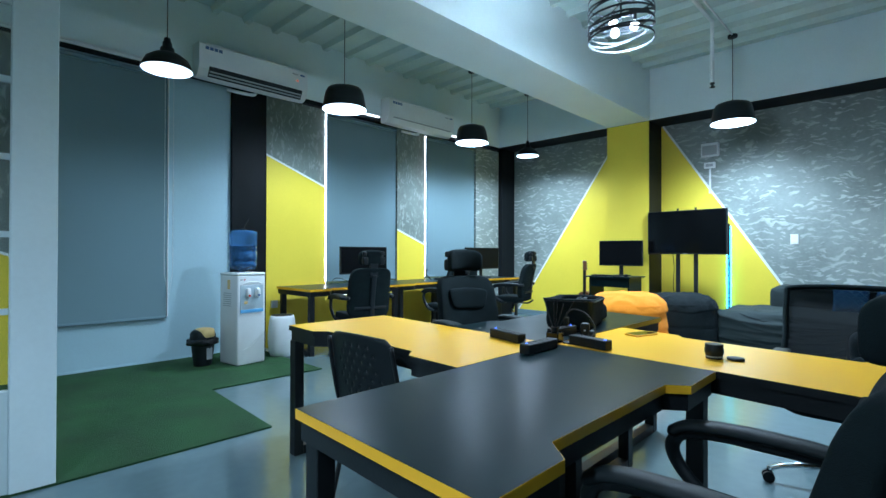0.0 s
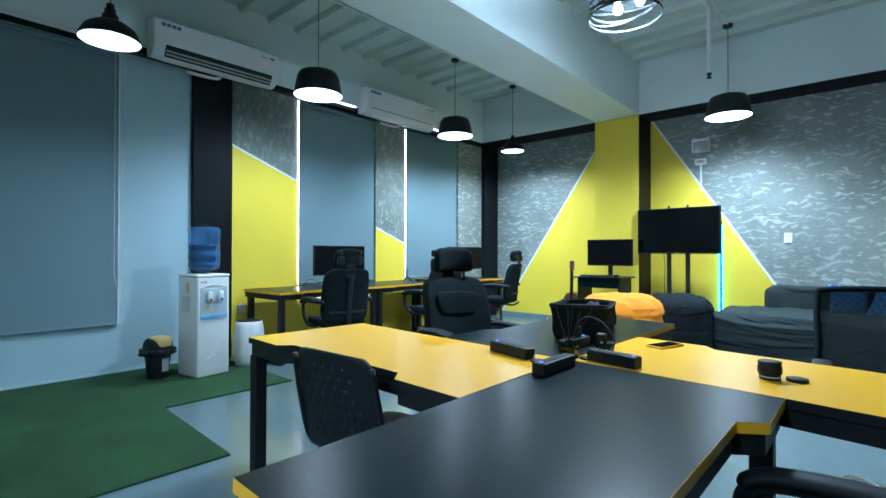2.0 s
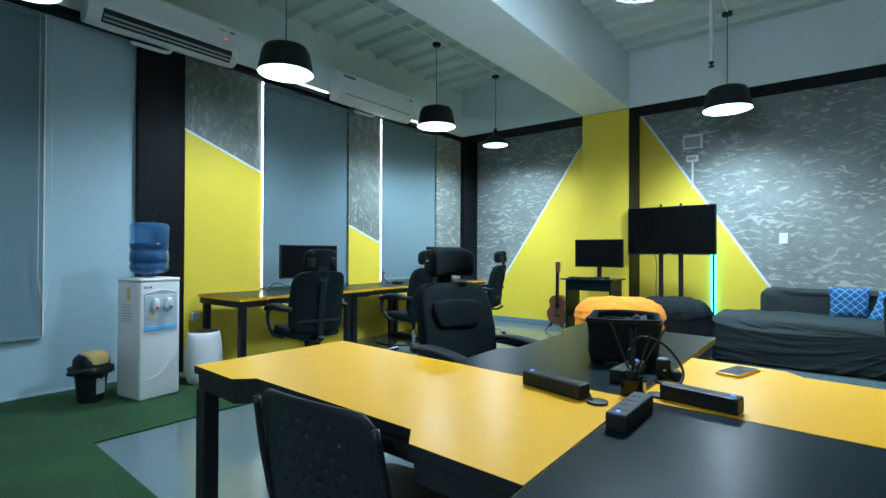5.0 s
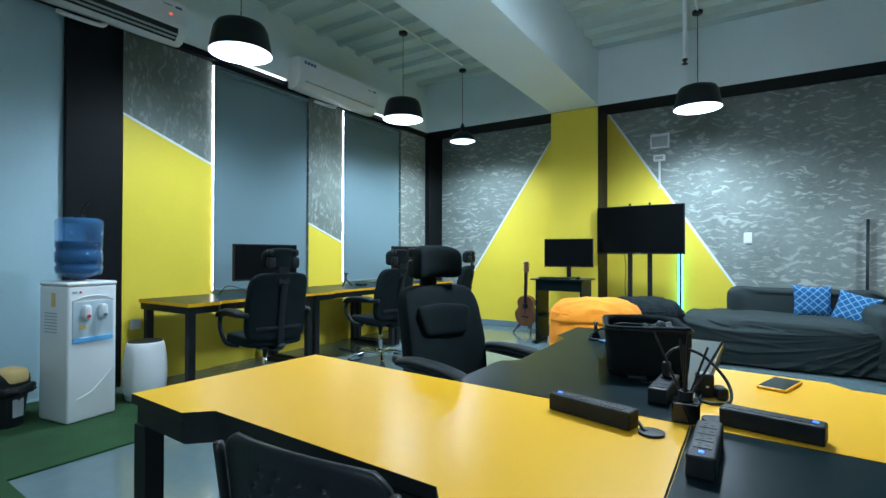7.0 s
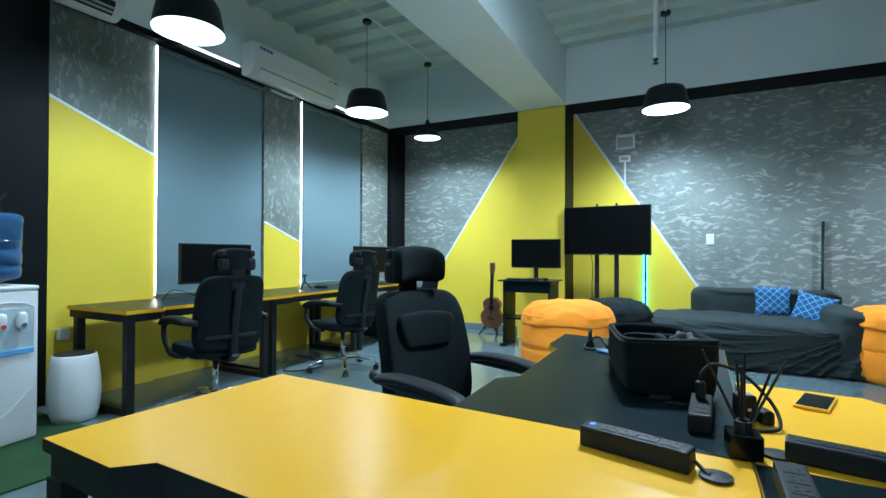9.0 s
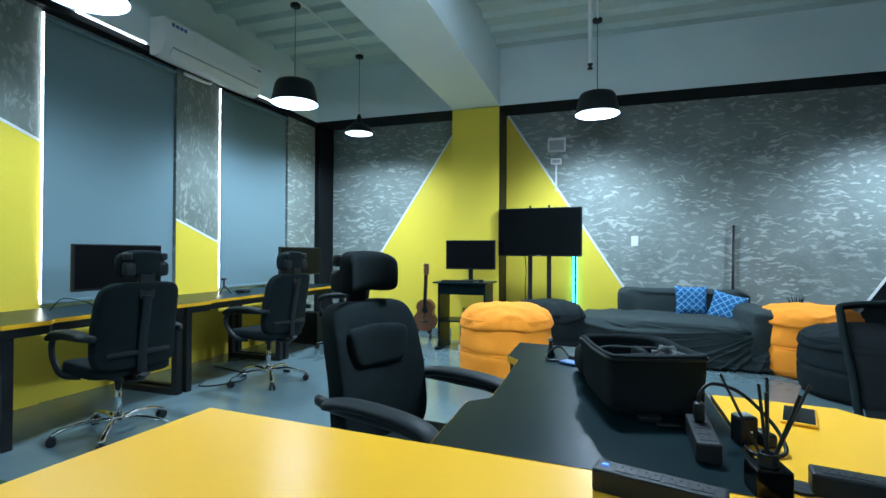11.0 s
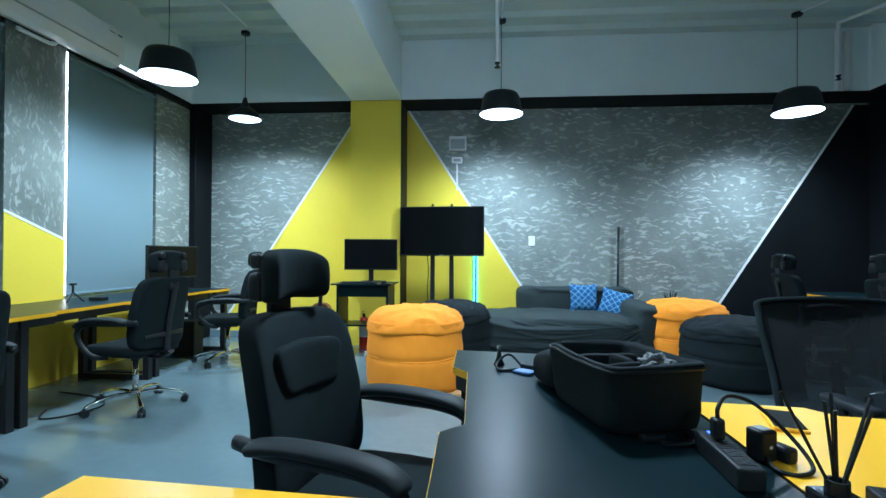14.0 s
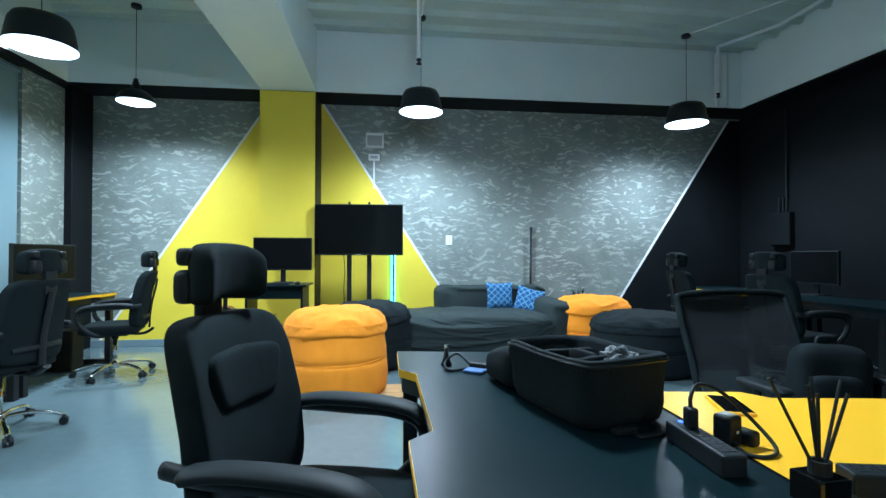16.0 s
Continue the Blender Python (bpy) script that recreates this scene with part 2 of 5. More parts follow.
def box(bm, x0, x1, y0, y1, z0, z1, bevel=0.0, seg=1):
    """A block, with its edges rounded when bevel is given."""
    tmp = bmesh.new()
    bmesh.ops.create_cube(tmp, size=1)
    bmesh.ops.scale(tmp, vec=(abs(x1 - x0), abs(y1 - y0), abs(z1 - z0)), verts=tmp.verts)
    bmesh.ops.translate(tmp, vec=((x0 + x1) / 2, (y0 + y1) / 2, (z0 + z1) / 2), verts=tmp.verts)
    if bevel:
        bmesh.ops.bevel(tmp, geom=list(tmp.edges), offset=bevel, segments=seg, affect="EDGES", profile=0.5)
    return join(bm, tmp)


def join(bm, tmp, m=None):
    made = {}
    for v in tmp.verts:
        made[v] = bm.verts.new(m @ v.co if m else v.co)
    for f in tmp.faces:
        try:
            bm.faces.new([made[v] for v in f.verts])
        except ValueError:
            pass
    tmp.free()
    return bm


def B(x0, x1, y0, y1, z0, z1, bevel=0.0, seg=1):
    return box(bmesh.new(), x0, x1, y0, y1, z0, z1, bevel, seg)


def lathe(bm, profile, seg=24, centre=(0, 0, 0), caps=True):
    """Turns (radius, height) pairs round the upright axis."""
    rings = []
    for r, z in profile:
        rings.append([bm.verts.new((centre[0] + r * math.cos(2 * math.pi * k / seg), centre[1] + r * math.sin(2 * math.pi * k / seg), centre[2] + z)) for k in range(seg)])
    for a, b in zip(rings, rings[1:]):
        for k in range(seg):
            bm.faces.new((a[k], a[(k + 1) % seg], b[(k + 1) % seg], b[k]))
    if caps:
        bm.faces.new(rings[0][::-1])
        bm.faces.new(rings[-1])
    return bm


def sweep(bm, path, ra, rb=None, seg=8, taper=None):
    """A rod of elliptic section (ra wide, rb high) along a path of points."""
    pts = [Vector(p) for p in path]
    rb = rb or ra
    rings = []
    side = None
    for i, p in enumerate(pts):
        d = (pts[min(i + 1, len(pts) - 1)] - pts[max(i - 1, 0)]).normalized()
        if side is None:
            side = d.cross(Vector((0, 0, 1)))
            if side.length < 0.1:
                side = d.cross(Vector((0, 1, 0)))
        side = (side - d * side.dot(d)).normalized()
        up = side.cross(d)
        k = taper[i] if taper else 1
        rings.append([bm.verts.new(p + side * (ra * k * math.cos(2 * math.pi * j / seg)) + up * (rb * k * math.sin(2 * math.pi * j / seg))) for j in range(seg)])
    for a, b in zip(rings, rings[1:]):
        for j in range(seg):
            bm.faces.new((a[j], a[(j + 1) % seg], b[(j + 1) % seg], b[j]))
    bm.faces.new(rings[0][::-1])
    bm.faces.new(rings[-1])
    return bm


def curve(points, n=8):
    """Points of a smooth line through the given ones."""
    p = [Vector(q) for q in points]
    p = [p[0] * 2 - p[1]] + p + [p[-1] * 2 - p[-2]]
    out = []
    for i in range(1, len(p) - 2):
        for k in range(n):
            t = k / n
            out.append(0.5 * (2 * p[i] + (p[i + 1] - p[i - 1]) * t + (2 * p[i - 1] - 5 * p[i] + 4 * p[i + 1] - p[i + 2]) * t * t + (3 * p[i] - p[i - 1] - 3 * p[i + 1] + p[i + 2]) * t ** 3))
    return out + [p[-2]]


def soft(bm, centre, half, square=0.4, nu=28, nv=16, rough=0.0, freq=4.0, seed=0, shape=None):
    """A padded, rounded body; square near 0 is boxy, 1 is round."""
    def pw(v):
        return math.copysign(abs(v) ** square, v)
    c = Vector(centre)
    rows = []
    for i in range(nv + 1):
        la = -math.pi / 2 + math.pi * i / nv
        row = []
        for k in range(1 if i in (0, nv) else nu):
            lo = 2 * math.pi * k / nu
            p = Vector((half[0] * pw(math.cos(la)) * pw(math.cos(lo)), half[1] * pw(math.cos(la)) * pw(math.sin(lo)), half[2] * pw(math.sin(la))))
            if rough:
                p += p.normalized() * rough * noise.noise((p + c) * freq + Vector((seed, seed * 2, 0)))
            if shape:
                p = shape(p)
            row.append(bm.verts.new(p + c))
        rows.append(row)
    for a, b in zip(rows, rows[1:]):
        for k in range(nu):
            k2 = (k + 1) % nu
            q = [a[0] if len(a) == 1 else a[k], a[0] if len(a) == 1 else a[k2], b[0] if len(b) == 1 else b[k2], b[0] if len(b) == 1 else b[k]]
            q = list(dict.fromkeys(q))
            bm.faces.new(q)
    return bm


def slab(bm, pts, lo, hi, axis="z"):
    """A plate with the outline pts, between lo and hi on the axis."""
    def at(p, h):
        return {"z": (p[0], p[1], h), "y": (p[0], h, p[1]), "x": (h, p[0], p[1])}[axis]
    a = [bm.verts.new(at(p, lo)) for p in pts]
    b = [bm.verts.new(at(p, hi)) for p in pts]
    bm.faces.new(a[::-1])
    bm.faces.new(b)
    for k in range(len(pts)):
        k2 = (k + 1) % len(pts)
        bm.faces.new((a[k], a[k2], b[k2], b[k]))
    return bm


def inset(pts, d):
    """The outline moved inwards by d (pts run anticlockwise)."""
    out = []
    for i in range(len(pts)):
        a, b, c = Vector(pts[i - 1]), Vector(pts[i]), Vector(pts[(i + 1) % len(pts)])
        u, v = (b - a).normalized(), (c - b).normalized()
        n1, n2 = Vector((-u.y, u.x)), Vector((-v.y, v.x))
        out.append(tuple(b + (n1 + n2) * (d / (1 + n1.dot(n2)))))
    return out


# ---- the room ----
XL, XR, YB, YS, ZC, ZB = -5.93, 3.25, 8.08, -2.6, 4.03, 3.25
structure = dict(kind="structure")
solid("floor", B(XL - 0.2, XR + 0.2, YS - 0.2, YB + 0.2, -0.1, 0), "floor", "polished grey concrete floor with soft sheen", "floor", **structure)

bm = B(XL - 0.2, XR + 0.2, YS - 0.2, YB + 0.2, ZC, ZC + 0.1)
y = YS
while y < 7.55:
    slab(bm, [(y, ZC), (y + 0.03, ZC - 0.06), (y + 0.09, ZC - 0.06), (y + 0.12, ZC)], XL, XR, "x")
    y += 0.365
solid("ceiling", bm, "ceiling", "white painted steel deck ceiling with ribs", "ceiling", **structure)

wall_north = solid("wall_north", B(XL - 0.2, XR + 0.2, YB, YB + 0.2, 0, ZC), "plaster", "grey plaster wall with pale brushed strokes", "wall", **structure)
wall_west = solid("wall_west", B(XL - 0.2, XL, YS, YB, 0, ZC), "grey_wall", "pale blue-grey painted wall", "wall", **structure)
wall_east = solid("wall_east", B(XR, XR + 0.2, YS, YB, 0, ZC), "black_wall", "matt black painted wall", "wall", **structure)
solid("wall_south", B(XL - 0.2, XR + 0.2, YS - 0.2, YS, 0, ZC), "white_wall", "plain white painted wall", "wall", **structure)

# ring beams flush with the pillars, black underneath
solid("trim_beam_north", B(XL, XR, 7.58, YB, ZB, ZC), "white_wall", "white upper wall above a black band", "beam", **structure)
solid("trim_band_north", B(XL, XR, 7.584, YB, ZB - 0.006, ZB - 0.001), "black_wall", "black band under the white upper wall", "trim", **structure)
solid("trim_beam_west", B(XL, -5.80, YS, 7.579, ZB, ZC), "white_wall", "white upper wall above the blinds", "beam", **structure)
solid("trim_band_west", B(XL, -5.804, YS, 7.579, ZB - 0.06, ZB - 0.001), "black_wall", "black band over the blinds", "trim", **structure)
solid("trim_beam_east", B(2.88, XR, YS, 7.579, ZB, ZC), "white_wall", "white upper wall above the black wall", "beam", **structure)
solid("trim_band_east", B(2.884, XR, YS, 7.579, ZB - 0.03, ZB - 0.001), "black_wall", "black band over the black wall", "trim", **structure)

# the great beam and its yellow pillar
solid("beam", B(-3.58, -2.91, YS, 7.579, ZB, ZC - 0.001), "white_wall", "white painted concrete beam under the ceiling", "beam", **structure)
solid("pillar_yellow", B(-3.595, -2.921, 7.58, YB, 0, ZB - 0.007), "yellow_wall", "lime yellow painted pillar against the wall", "pillar", **structure)
solid("pillar_strip", B(-2.9205, -2.912, 7.582, YB, 0, ZB - 0.007), "black_wall", "black painted side of the yellow pillar", "trim", **structure)
solid("pillar_black_corner", B(XL, -5.795, 7.66, YB, 0, ZB - 0.007, 0.005), "black_wall", "black painted corner pillar", "pillar", **structure)
solid("pillar_black_west", B(XL, XL + 0.05, 2.44, 2.87, 0, ZB - 0.061, 0.004), "black_wall", "black painted pillar face", "pillar", **structure)


def strip_line(name, a, b, w=0.028):
    """A straight white band on the north wall, from a to b (x, z)."""
    u = (Vector(b) - Vector(a)).normalized() * (w / 2)
    n = Vector((-u.y, u.x))
    pts = [(a[0] + n.x, a[1] + n.y), (a[0] - n.x, a[1] - n.y), (b[0] - n.x, b[1] - n.y), (b[0] + n.x, b[1] + n.y)]
    solid(name, slab(bmesh.new(), pts, YB - 0.014, YB - 0.004, "y"), "white_line", "thin white strip edging the painted triangle", "trim", **structure)


solid("trim_triangle_west", slab(bmesh.new(), [(-3.596, 3.22), (-3.68, 3.12), (-5.70, 0.06), (-5.70, 0), (-3.596, 0)], YB - 0.008, YB, "y"), "yellow_wall", "lime yellow painted triangle on the plaster wall", "wall paint", **structure)
strip_line("trim_line_west", (-3.60, 3.22), (-5.72, 0.03))
solid("trim_triangle_mid", slab(bmesh.new(), [(-2.911, 0), (-2.911, 3.24), (-2.89, 3.24), (-0.80, 0)], YB - 0.008, YB, "y"), "yellow_wall", "lime yellow painted triangle beside the pillar", "wall paint", **structure)
strip_line("trim_line_mid", (-2.886, 3.24), (-0.80, 0.0))
solid("trim_triangle_east", slab(bmesh.new(), [(3.05, 3.215), (XR, 3.215), (XR, 0), (0.98, 0)], YB - 0.008, YB, "y"), "black_wall", "black painted slanting field on the plaster wall", "wall paint", **structure)
strip_line("trim_line_east", (3.05, 3.215), (0.98, 0.0))


# panels between the blinds, split by one falling line
def rake(y):
    return 2.43 - (y - 2.865) * 0.385


def west_panel(name, y0, y1, lift=0.0):
    p = B(XL, XL + 0.05, y0, y1, 0, ZB - 0.061)
    solid("trim_panel_" + name, p, "plaster" if name == "c" else "plaster_upright", "grey brushed plaster panel between the blinds", "wall panel", **structure)
    if lift is not None:
        za, zb = rake(y0) + lift, rake(y1) + lift
        solid("trim_yellow_" + name, slab(bmesh.new(), [(y0, 0), (y1, 0), (y1, zb), (y0, za)], XL + 0.05, XL + 0.056, "x"), "yellow_wall", "lime yellow lower half of the wall panel", "wall paint", **structure)
        solid("trim_line_" + name, slab(bmesh.new(), [(y0, za), (y1, zb), (y1, zb + 0.025), (y0, za + 0.025)], XL + 0.05, XL + 0.06, "x"), "white_line", "thin white strip above the yellow field", "trim", **structure)


west_panel("a", 2.87, 3.727)
west_panel("b", 5.04, 5.648, -0.035)
west_panel("c", 6.97, 7.659, None)
west_panel("d", -0.75, 0.5, -2.2)
# yellow dado under the blinds
solid("trim_dado", B(XL, XL + 0.03, 3.736, 5.049, 0, 0.74), "yellow_wall", "lime yellow low wall under the blind", "wall paint", **structure)
solid("trim_dado_north", B(XL, XL + 0.03, 5.661, 6.969, 0, 0.74), "yellow_wall", "lime yellow low wall under the blind", "wall paint", **structure)
solid("baseboard_west", B(XL, XL + 0.010, 0.501, 2.439, 0, 0.03, 0.003), "grey_wall", "low painted skirting", "baseboard", **structure)

solid("baseboard_north", B(-5.794, -3.597, YB - 0.022, YB - 0.0085, 0, 0.09, 0.003), "skirting", "blue-grey painted skirting under the yellow triangle", "baseboard", **structure)
solid("baseboard_mid", B(-2.90, -1.0, YB - 0.022, YB - 0.0085, 0, 0.09, 0.003), "skirting", "blue-grey painted skirting behind the television", "baseboard", **structure)


# ---- roller blinds ----
def roller_blind(y0, y1, z0, z1, chain=False):
    t = thing("roller_blind", "drawn grey fabric roller blind on the wall", "blind", pose(XL, y0, 0), "grey roller blinds")
    w = y1 - y0
    n = 24
    bm = bmesh.new()
    rows = []
    for k in range(n + 1):
        u = w * k / n
        d = 0.002 * noise.noise((u * 1.5, y0, 0))
        rows.append((0.022 + d, u))
    a = [[bm.verts.new((x, u, z)) for z in (z0 + 0.02, z1 - 0.03)] for x, u in rows]
    b = [[bm.verts.new((x + 0.003, u, z)) for z in (z0 + 0.02, z1 - 0.03)] for x, u in rows]
    for k in range(n):
        bm.faces.new((a[k][0], a[k + 1][0], a[k + 1][1], a[k][1]))
        bm.faces.new((b[k][0], b[k][1], b[k + 1][1], b[k + 1][0]))
        bm.faces.new((a[k][0], b[k][0], b[k + 1][0], a[k + 1][0]))
    part("fabric", bm, "blind", t)
    part("hem_bar", B(0.012, 0.034, 0, w, z0, z0 + 0.028, 0.005, 2), "blind", t)
    bm = bmesh.new()
    sweep(bm, [(0.03, 0, z1), (0.03, w, z1)], 0.024, seg=14)
    part("roller_tube", bm, "blind", t, "rolled fabric on its tube")
    if chain:
        bm = bmesh.new()
        yc = w - 0.02
        for k in range(150):
            s = k / 149
            zc = z1 - s * (z1 - 0.72)
            for dy in (-0.03, 0.03):
                bmesh.ops.create_icosphere(bm, subdivisions=1, radius=0.0058, matrix=Matrix.Translation((0.055, yc + 0.03 + dy * 1.4 * min(1, (1 - s) * 8 + 0.1), zc)))
        part("bead_chain", bm, "white_plastic", t, "white bead chain")
    return t


roller_blind(0.56, 1.74, 0.48, 3.14, True)
roller_blind(3.76, 5.03, 0.79, 3.14)
roller_blind(5.68, 6.95, 0.79, 3.14)

solid("trim_blind_strip", B(XL, XL + 0.03, 1.745, 1.757, 0.5, 3.16, 0.002), "white_line", "slim white strip beside the blind", "trim", **structure)
# light strips at the panel edges and under the upper wall
for y0, z0, z1, out in ((3.7285, 0.80, 3.16, 0.067), (5.6495, 0.8, 3.16, 0.061)):
    t = thing("light_strip", "thin lit white light strip on the panel edge", "light", None, "wall light strips")
    part("diffuser", B(XL + 0.045, XL + out, y0, y0 + 0.005, z0, z1, 0.002), "led_strip", t, "glowing diffuser")
    # added baffle, so the strip shines on the panel and not the blind
    part("glow_baffle", B(XL + 0.026, XL + out + 0.001, y0 + 0.0055, y0 + 0.008, z0, z1), "grey_plastic", t, "thin baffle added to keep the glow off the blind")
for y0, y1 in ((3.9, 4.60), (6.08, 6.62)):
    t = thing("tube_light", "lit white tube light above the blind", "light", pose(0, 0, 0), "tube lights above the blinds")
    part("housing", B(-5.80, -5.775, y0, y1, 3.255, 3.275, 0.003), "white_plastic", t)
    bm = bmesh.new()
    sweep(bm, [(-5.775, y0 + 0.02, 3.24), (-5.775, y1 - 0.02, 3.24)], 0.009, seg=10)
    part("tube", bm, "led_white", t, "glowing tube")

t = thing("tube_light", "lit slim tube light under the wall desk", "light", pose(0, 0, 0))
part("housing", B(-5.312, -5.288, 3.36, 4.22, 0.676, 0.6865, 0.003), "white_plastic", t)
bm = bmesh.new()
sweep(bm, [(-5.30, 3.38, 0.667), (-5.30, 4.20, 0.667)], 0.008, seg=10)
part("tube", bm, "led_white", t, "glowing tube")
t = thing("tube_light", "unlit white tube light above the blind", "light", pose(0, 0, 0), "tube lights above the blinds")
part("housing", B(-5.803, -5.772, 0.30, 1.66, 3.218, 3.243, 0.004), "white_plastic", t)
bm = bmesh.new()
sweep(bm, [(-5.786, 0.32, 3.207), (-5.786, 1.64, 3.207)], 0.012, seg=10)
part("tube", bm, "white_line", t, "unlit pale tube")

# ---- partition door by the entrance ----
t = thing("glazed_partition", "white framed partition with small glass panes", "partition", pose(-3.24, 0, 0))
part("post", B(-0.04, 0.04, 0.245, 0.43, 0, ZC, 0.004), "white_wall", t)
part("bottom_panel", B(-0.025, 0.025, -0.75, 0.244, 0, 0.52, 0.004), "white_wall", t)
part("top_panel", B(-0.025, 0.025, -0.75, 0.244, 2.44, ZC, 0.004), "white_wall", t)
part("far_post", B(-0.04, 0.04, -0.95, -0.751, 0, ZC, 0.004), "white_wall", t)
for z in (0.91, 1.295, 1.68, 2.065):
    part("muntin", B(-0.018, 0.018, -0.75, 0.244, z - 0.015, z + 0.015, 0.003), "white_wall", t)
for z0, z1 in ((0.521, 0.894), (0.926, 1.279), (1.311, 1.664), (1.696, 2.049), (2.081, 2.439)):
    ob = part("pane", B(-0.003, 0.003, -0.75, 0.244, z0, z1), "clear_glass", t, "clear glass pane")
    ob.visible_shadow = False

# ---- turf ----
solid("turf", slab(bmesh.new(), [(XL + 0.013, -2.5), (-3.30, -2.5), (-3.19, 0.44), (-3.18, 1.60), (-4.40, 1.66), (-4.39, 2.75), (XL + 0.06, 2.75), (XL + 0.013, 2.43)], 0.0, 0.012), "turf", "green artificial turf mat laid on the floor", "carpet")


# ---- desks ----
def desk(name, label, outline, top, edge, legs, height=0.77, group="notched desks"):
    """A notched desk: plate, edge band, steel frame, four legs with runners."""
    t = thing(name, label, "desk", None, group)
    part("tabletop", slab(bmesh.new(), inset(outline, 0.0012), height - 0.028, height), top, t)
    ring = bmesh.new()
    o, i = outline, inset(outline, 0.0011)
    lo, hi = height - 0.029, height - 0.0008
    vs = [[ring.verts.new((*p, z)) for p in q] for q, z in ((o, lo), (o, hi), (i, hi), (i, lo))]
    n = len(o)
    for a in range(4):
        for k in range(n):
            ring.faces.new((vs[a][k], vs[a][(k + 1) % n], vs[(a + 1) % 4][(k + 1) % n], vs[(a + 1) % 4][k]))
    part("edge_band", ring, edge, t, "yellow edge band" if edge == "desk_yellow" else "black edge band")
    f = bmesh.new()
    a, b = inset(outline, 0.012), inset(outline, 0.05)
    lo, hi = height - 0.088, height - 0.029
    vs = [[f.verts.new((*p, z)) for p in q] for q, z in ((a, lo), (a, hi), (b, hi), (b, lo))]
    for q in range(4):
        for k in range(n):
            f.faces.new((vs[q][k], vs[q][(k + 1) % n], vs[(q + 1) % 4][(k + 1) % n], vs[(q + 1) % 4][k]))
    part("steel_frame", f, "steel_black", t)
    for pair in legs:
        for x, y in pair:
            part("leg", B(x - 0.03, x + 0.03, y - 0.03, y + 0.03, 0.0, height - 0.0885, 0.003), "steel_black", t)
        (xa, ya), (xb, yb) = pair
        d = Vector((xb - xa, yb - ya, 0)).normalized()
        r = bmesh.new()
        p, q = Vector((xa, ya, 0)) + d * 0.031, Vector((xb, yb, 0)) - d * 0.031
        sd = Vector((-d.y, d.x, 0)) * 0.028
        ring4 = [[r.verts.new(c + s * sd + Vector((0, 0, z))) for s, z in ((-1, 0), (1, 0), (1, 0.05), (-1, 0.05))] for c in (p, q)]
        for k in range(4):
            r.faces.new((ring4[0][k], ring4[0][(k + 1) % 4], ring4[1][(k + 1) % 4], ring4[1][k]))
        r.faces.new(ring4[0])
        r.faces.new(ring4[1])
        part("runner", r, "steel_black", t)
    return t


BLACK = "black laminate desk with yellow edges and a notched side"
YELLOW = "yellow laminate desk with dark edges and a notched side"
desk("yellow_desk", YELLOW, [(-2.70, 1.465), (-2.40, 1.447), (-2.34, 1.505), (-1.61, 1.468), (-1.555, 1.398), (-1.255, 1.38), (-1.255, 2.068), (-2.665, 2.165)], "desk_yellow", "steel_black",
     [((-2.665, 1.50), (-2.635, 2.125)), ((-1.31, 1.44), (-1.31, 2.02))])
desk("black_desk", BLACK, [(-1.252, 0.70), (-0.535, 0.665), (-0.535, 0.93), (-0.605, 0.995), (-0.597, 1.69), (-0.53, 1.735), (-0.53, 2.012), (-1.252, 2.066)], "desk_black", "desk_yellow",
     [((-1.20, 0.75), (-1.20, 2.01)), ((-0.58, 0.72), (-0.58, 1.96))])
desk("black_desk", BLACK, [(-1.965, 2.12), (-1.258, 2.072), (-1.238, 3.42), (-1.975, 3.52), (-1.975, 3.18), (-1.915, 3.10), (-1.908, 2.53), (-1.97, 2.47)], "desk_black", "desk_yellow",
     [((-1.92, 2.17), (-1.92, 3.44)), ((-1.29, 2.14), (-1.29, 3.38))])
desk("yellow_desk", YELLOW, [(-1.25, 2.070), (-0.53, 2.016), (0.20, 1.93), (0.22, 2.63), (-0.08, 2.66), (-0.15, 2.60), (-0.86, 2.69), (-0.91, 2.76), (-1.236, 2.80)], "desk_yellow", "steel_black",
     [((-1.18, 2.13), (-1.18, 2.72)), ((0.14, 2.0), (0.15, 2.57))])
SX0, SX1 = -5.79, -5.0
for y0, y1 in ((2.97, 4.34), (4.343, 5.74), (5.743, 7.12)):
    desk("wall_desk", "black laminate desk with yellow edge along the wall", [(SX0, y0), (SX1, y0), (SX1, y0 + 0.28), (SX1 - 0.06, y0 + 0.34), (SX1 - 0.06, y1 - 0.34), (SX1, y1 - 0.28), (SX1, y1), (SX0, y1)], "desk_black", "desk_yellow",
         [((SX0 + 0.08, y0 + 0.05), (SX1 - 0.05, y0 + 0.05)), ((SX0 + 0.08, y1 - 0.05), (SX1 - 0.05, y1 - 0.05))], 0.775, "desks along the wall")
for y0, y1 in ((3.4, 4.8), (4.81, 6.2), (6.21, 7.6)):
    desk("wall_desk", "dark laminate desk with yellow edge by the black wall" if y0 > 6 else "dark laminate desk standing by the black wall", [(1.96, y0), (2.7, y0), (2.7, y1), (1.96, y1)], "desk_black", "desk_yellow" if y0 > 6 else "desk_black",
         [((2.02, y0 + 0.06), (2.64, y0 + 0.06)), ((2.02, y1 - 0.06), (2.64, y1 - 0.06))], 0.77, "desks by the black wall")


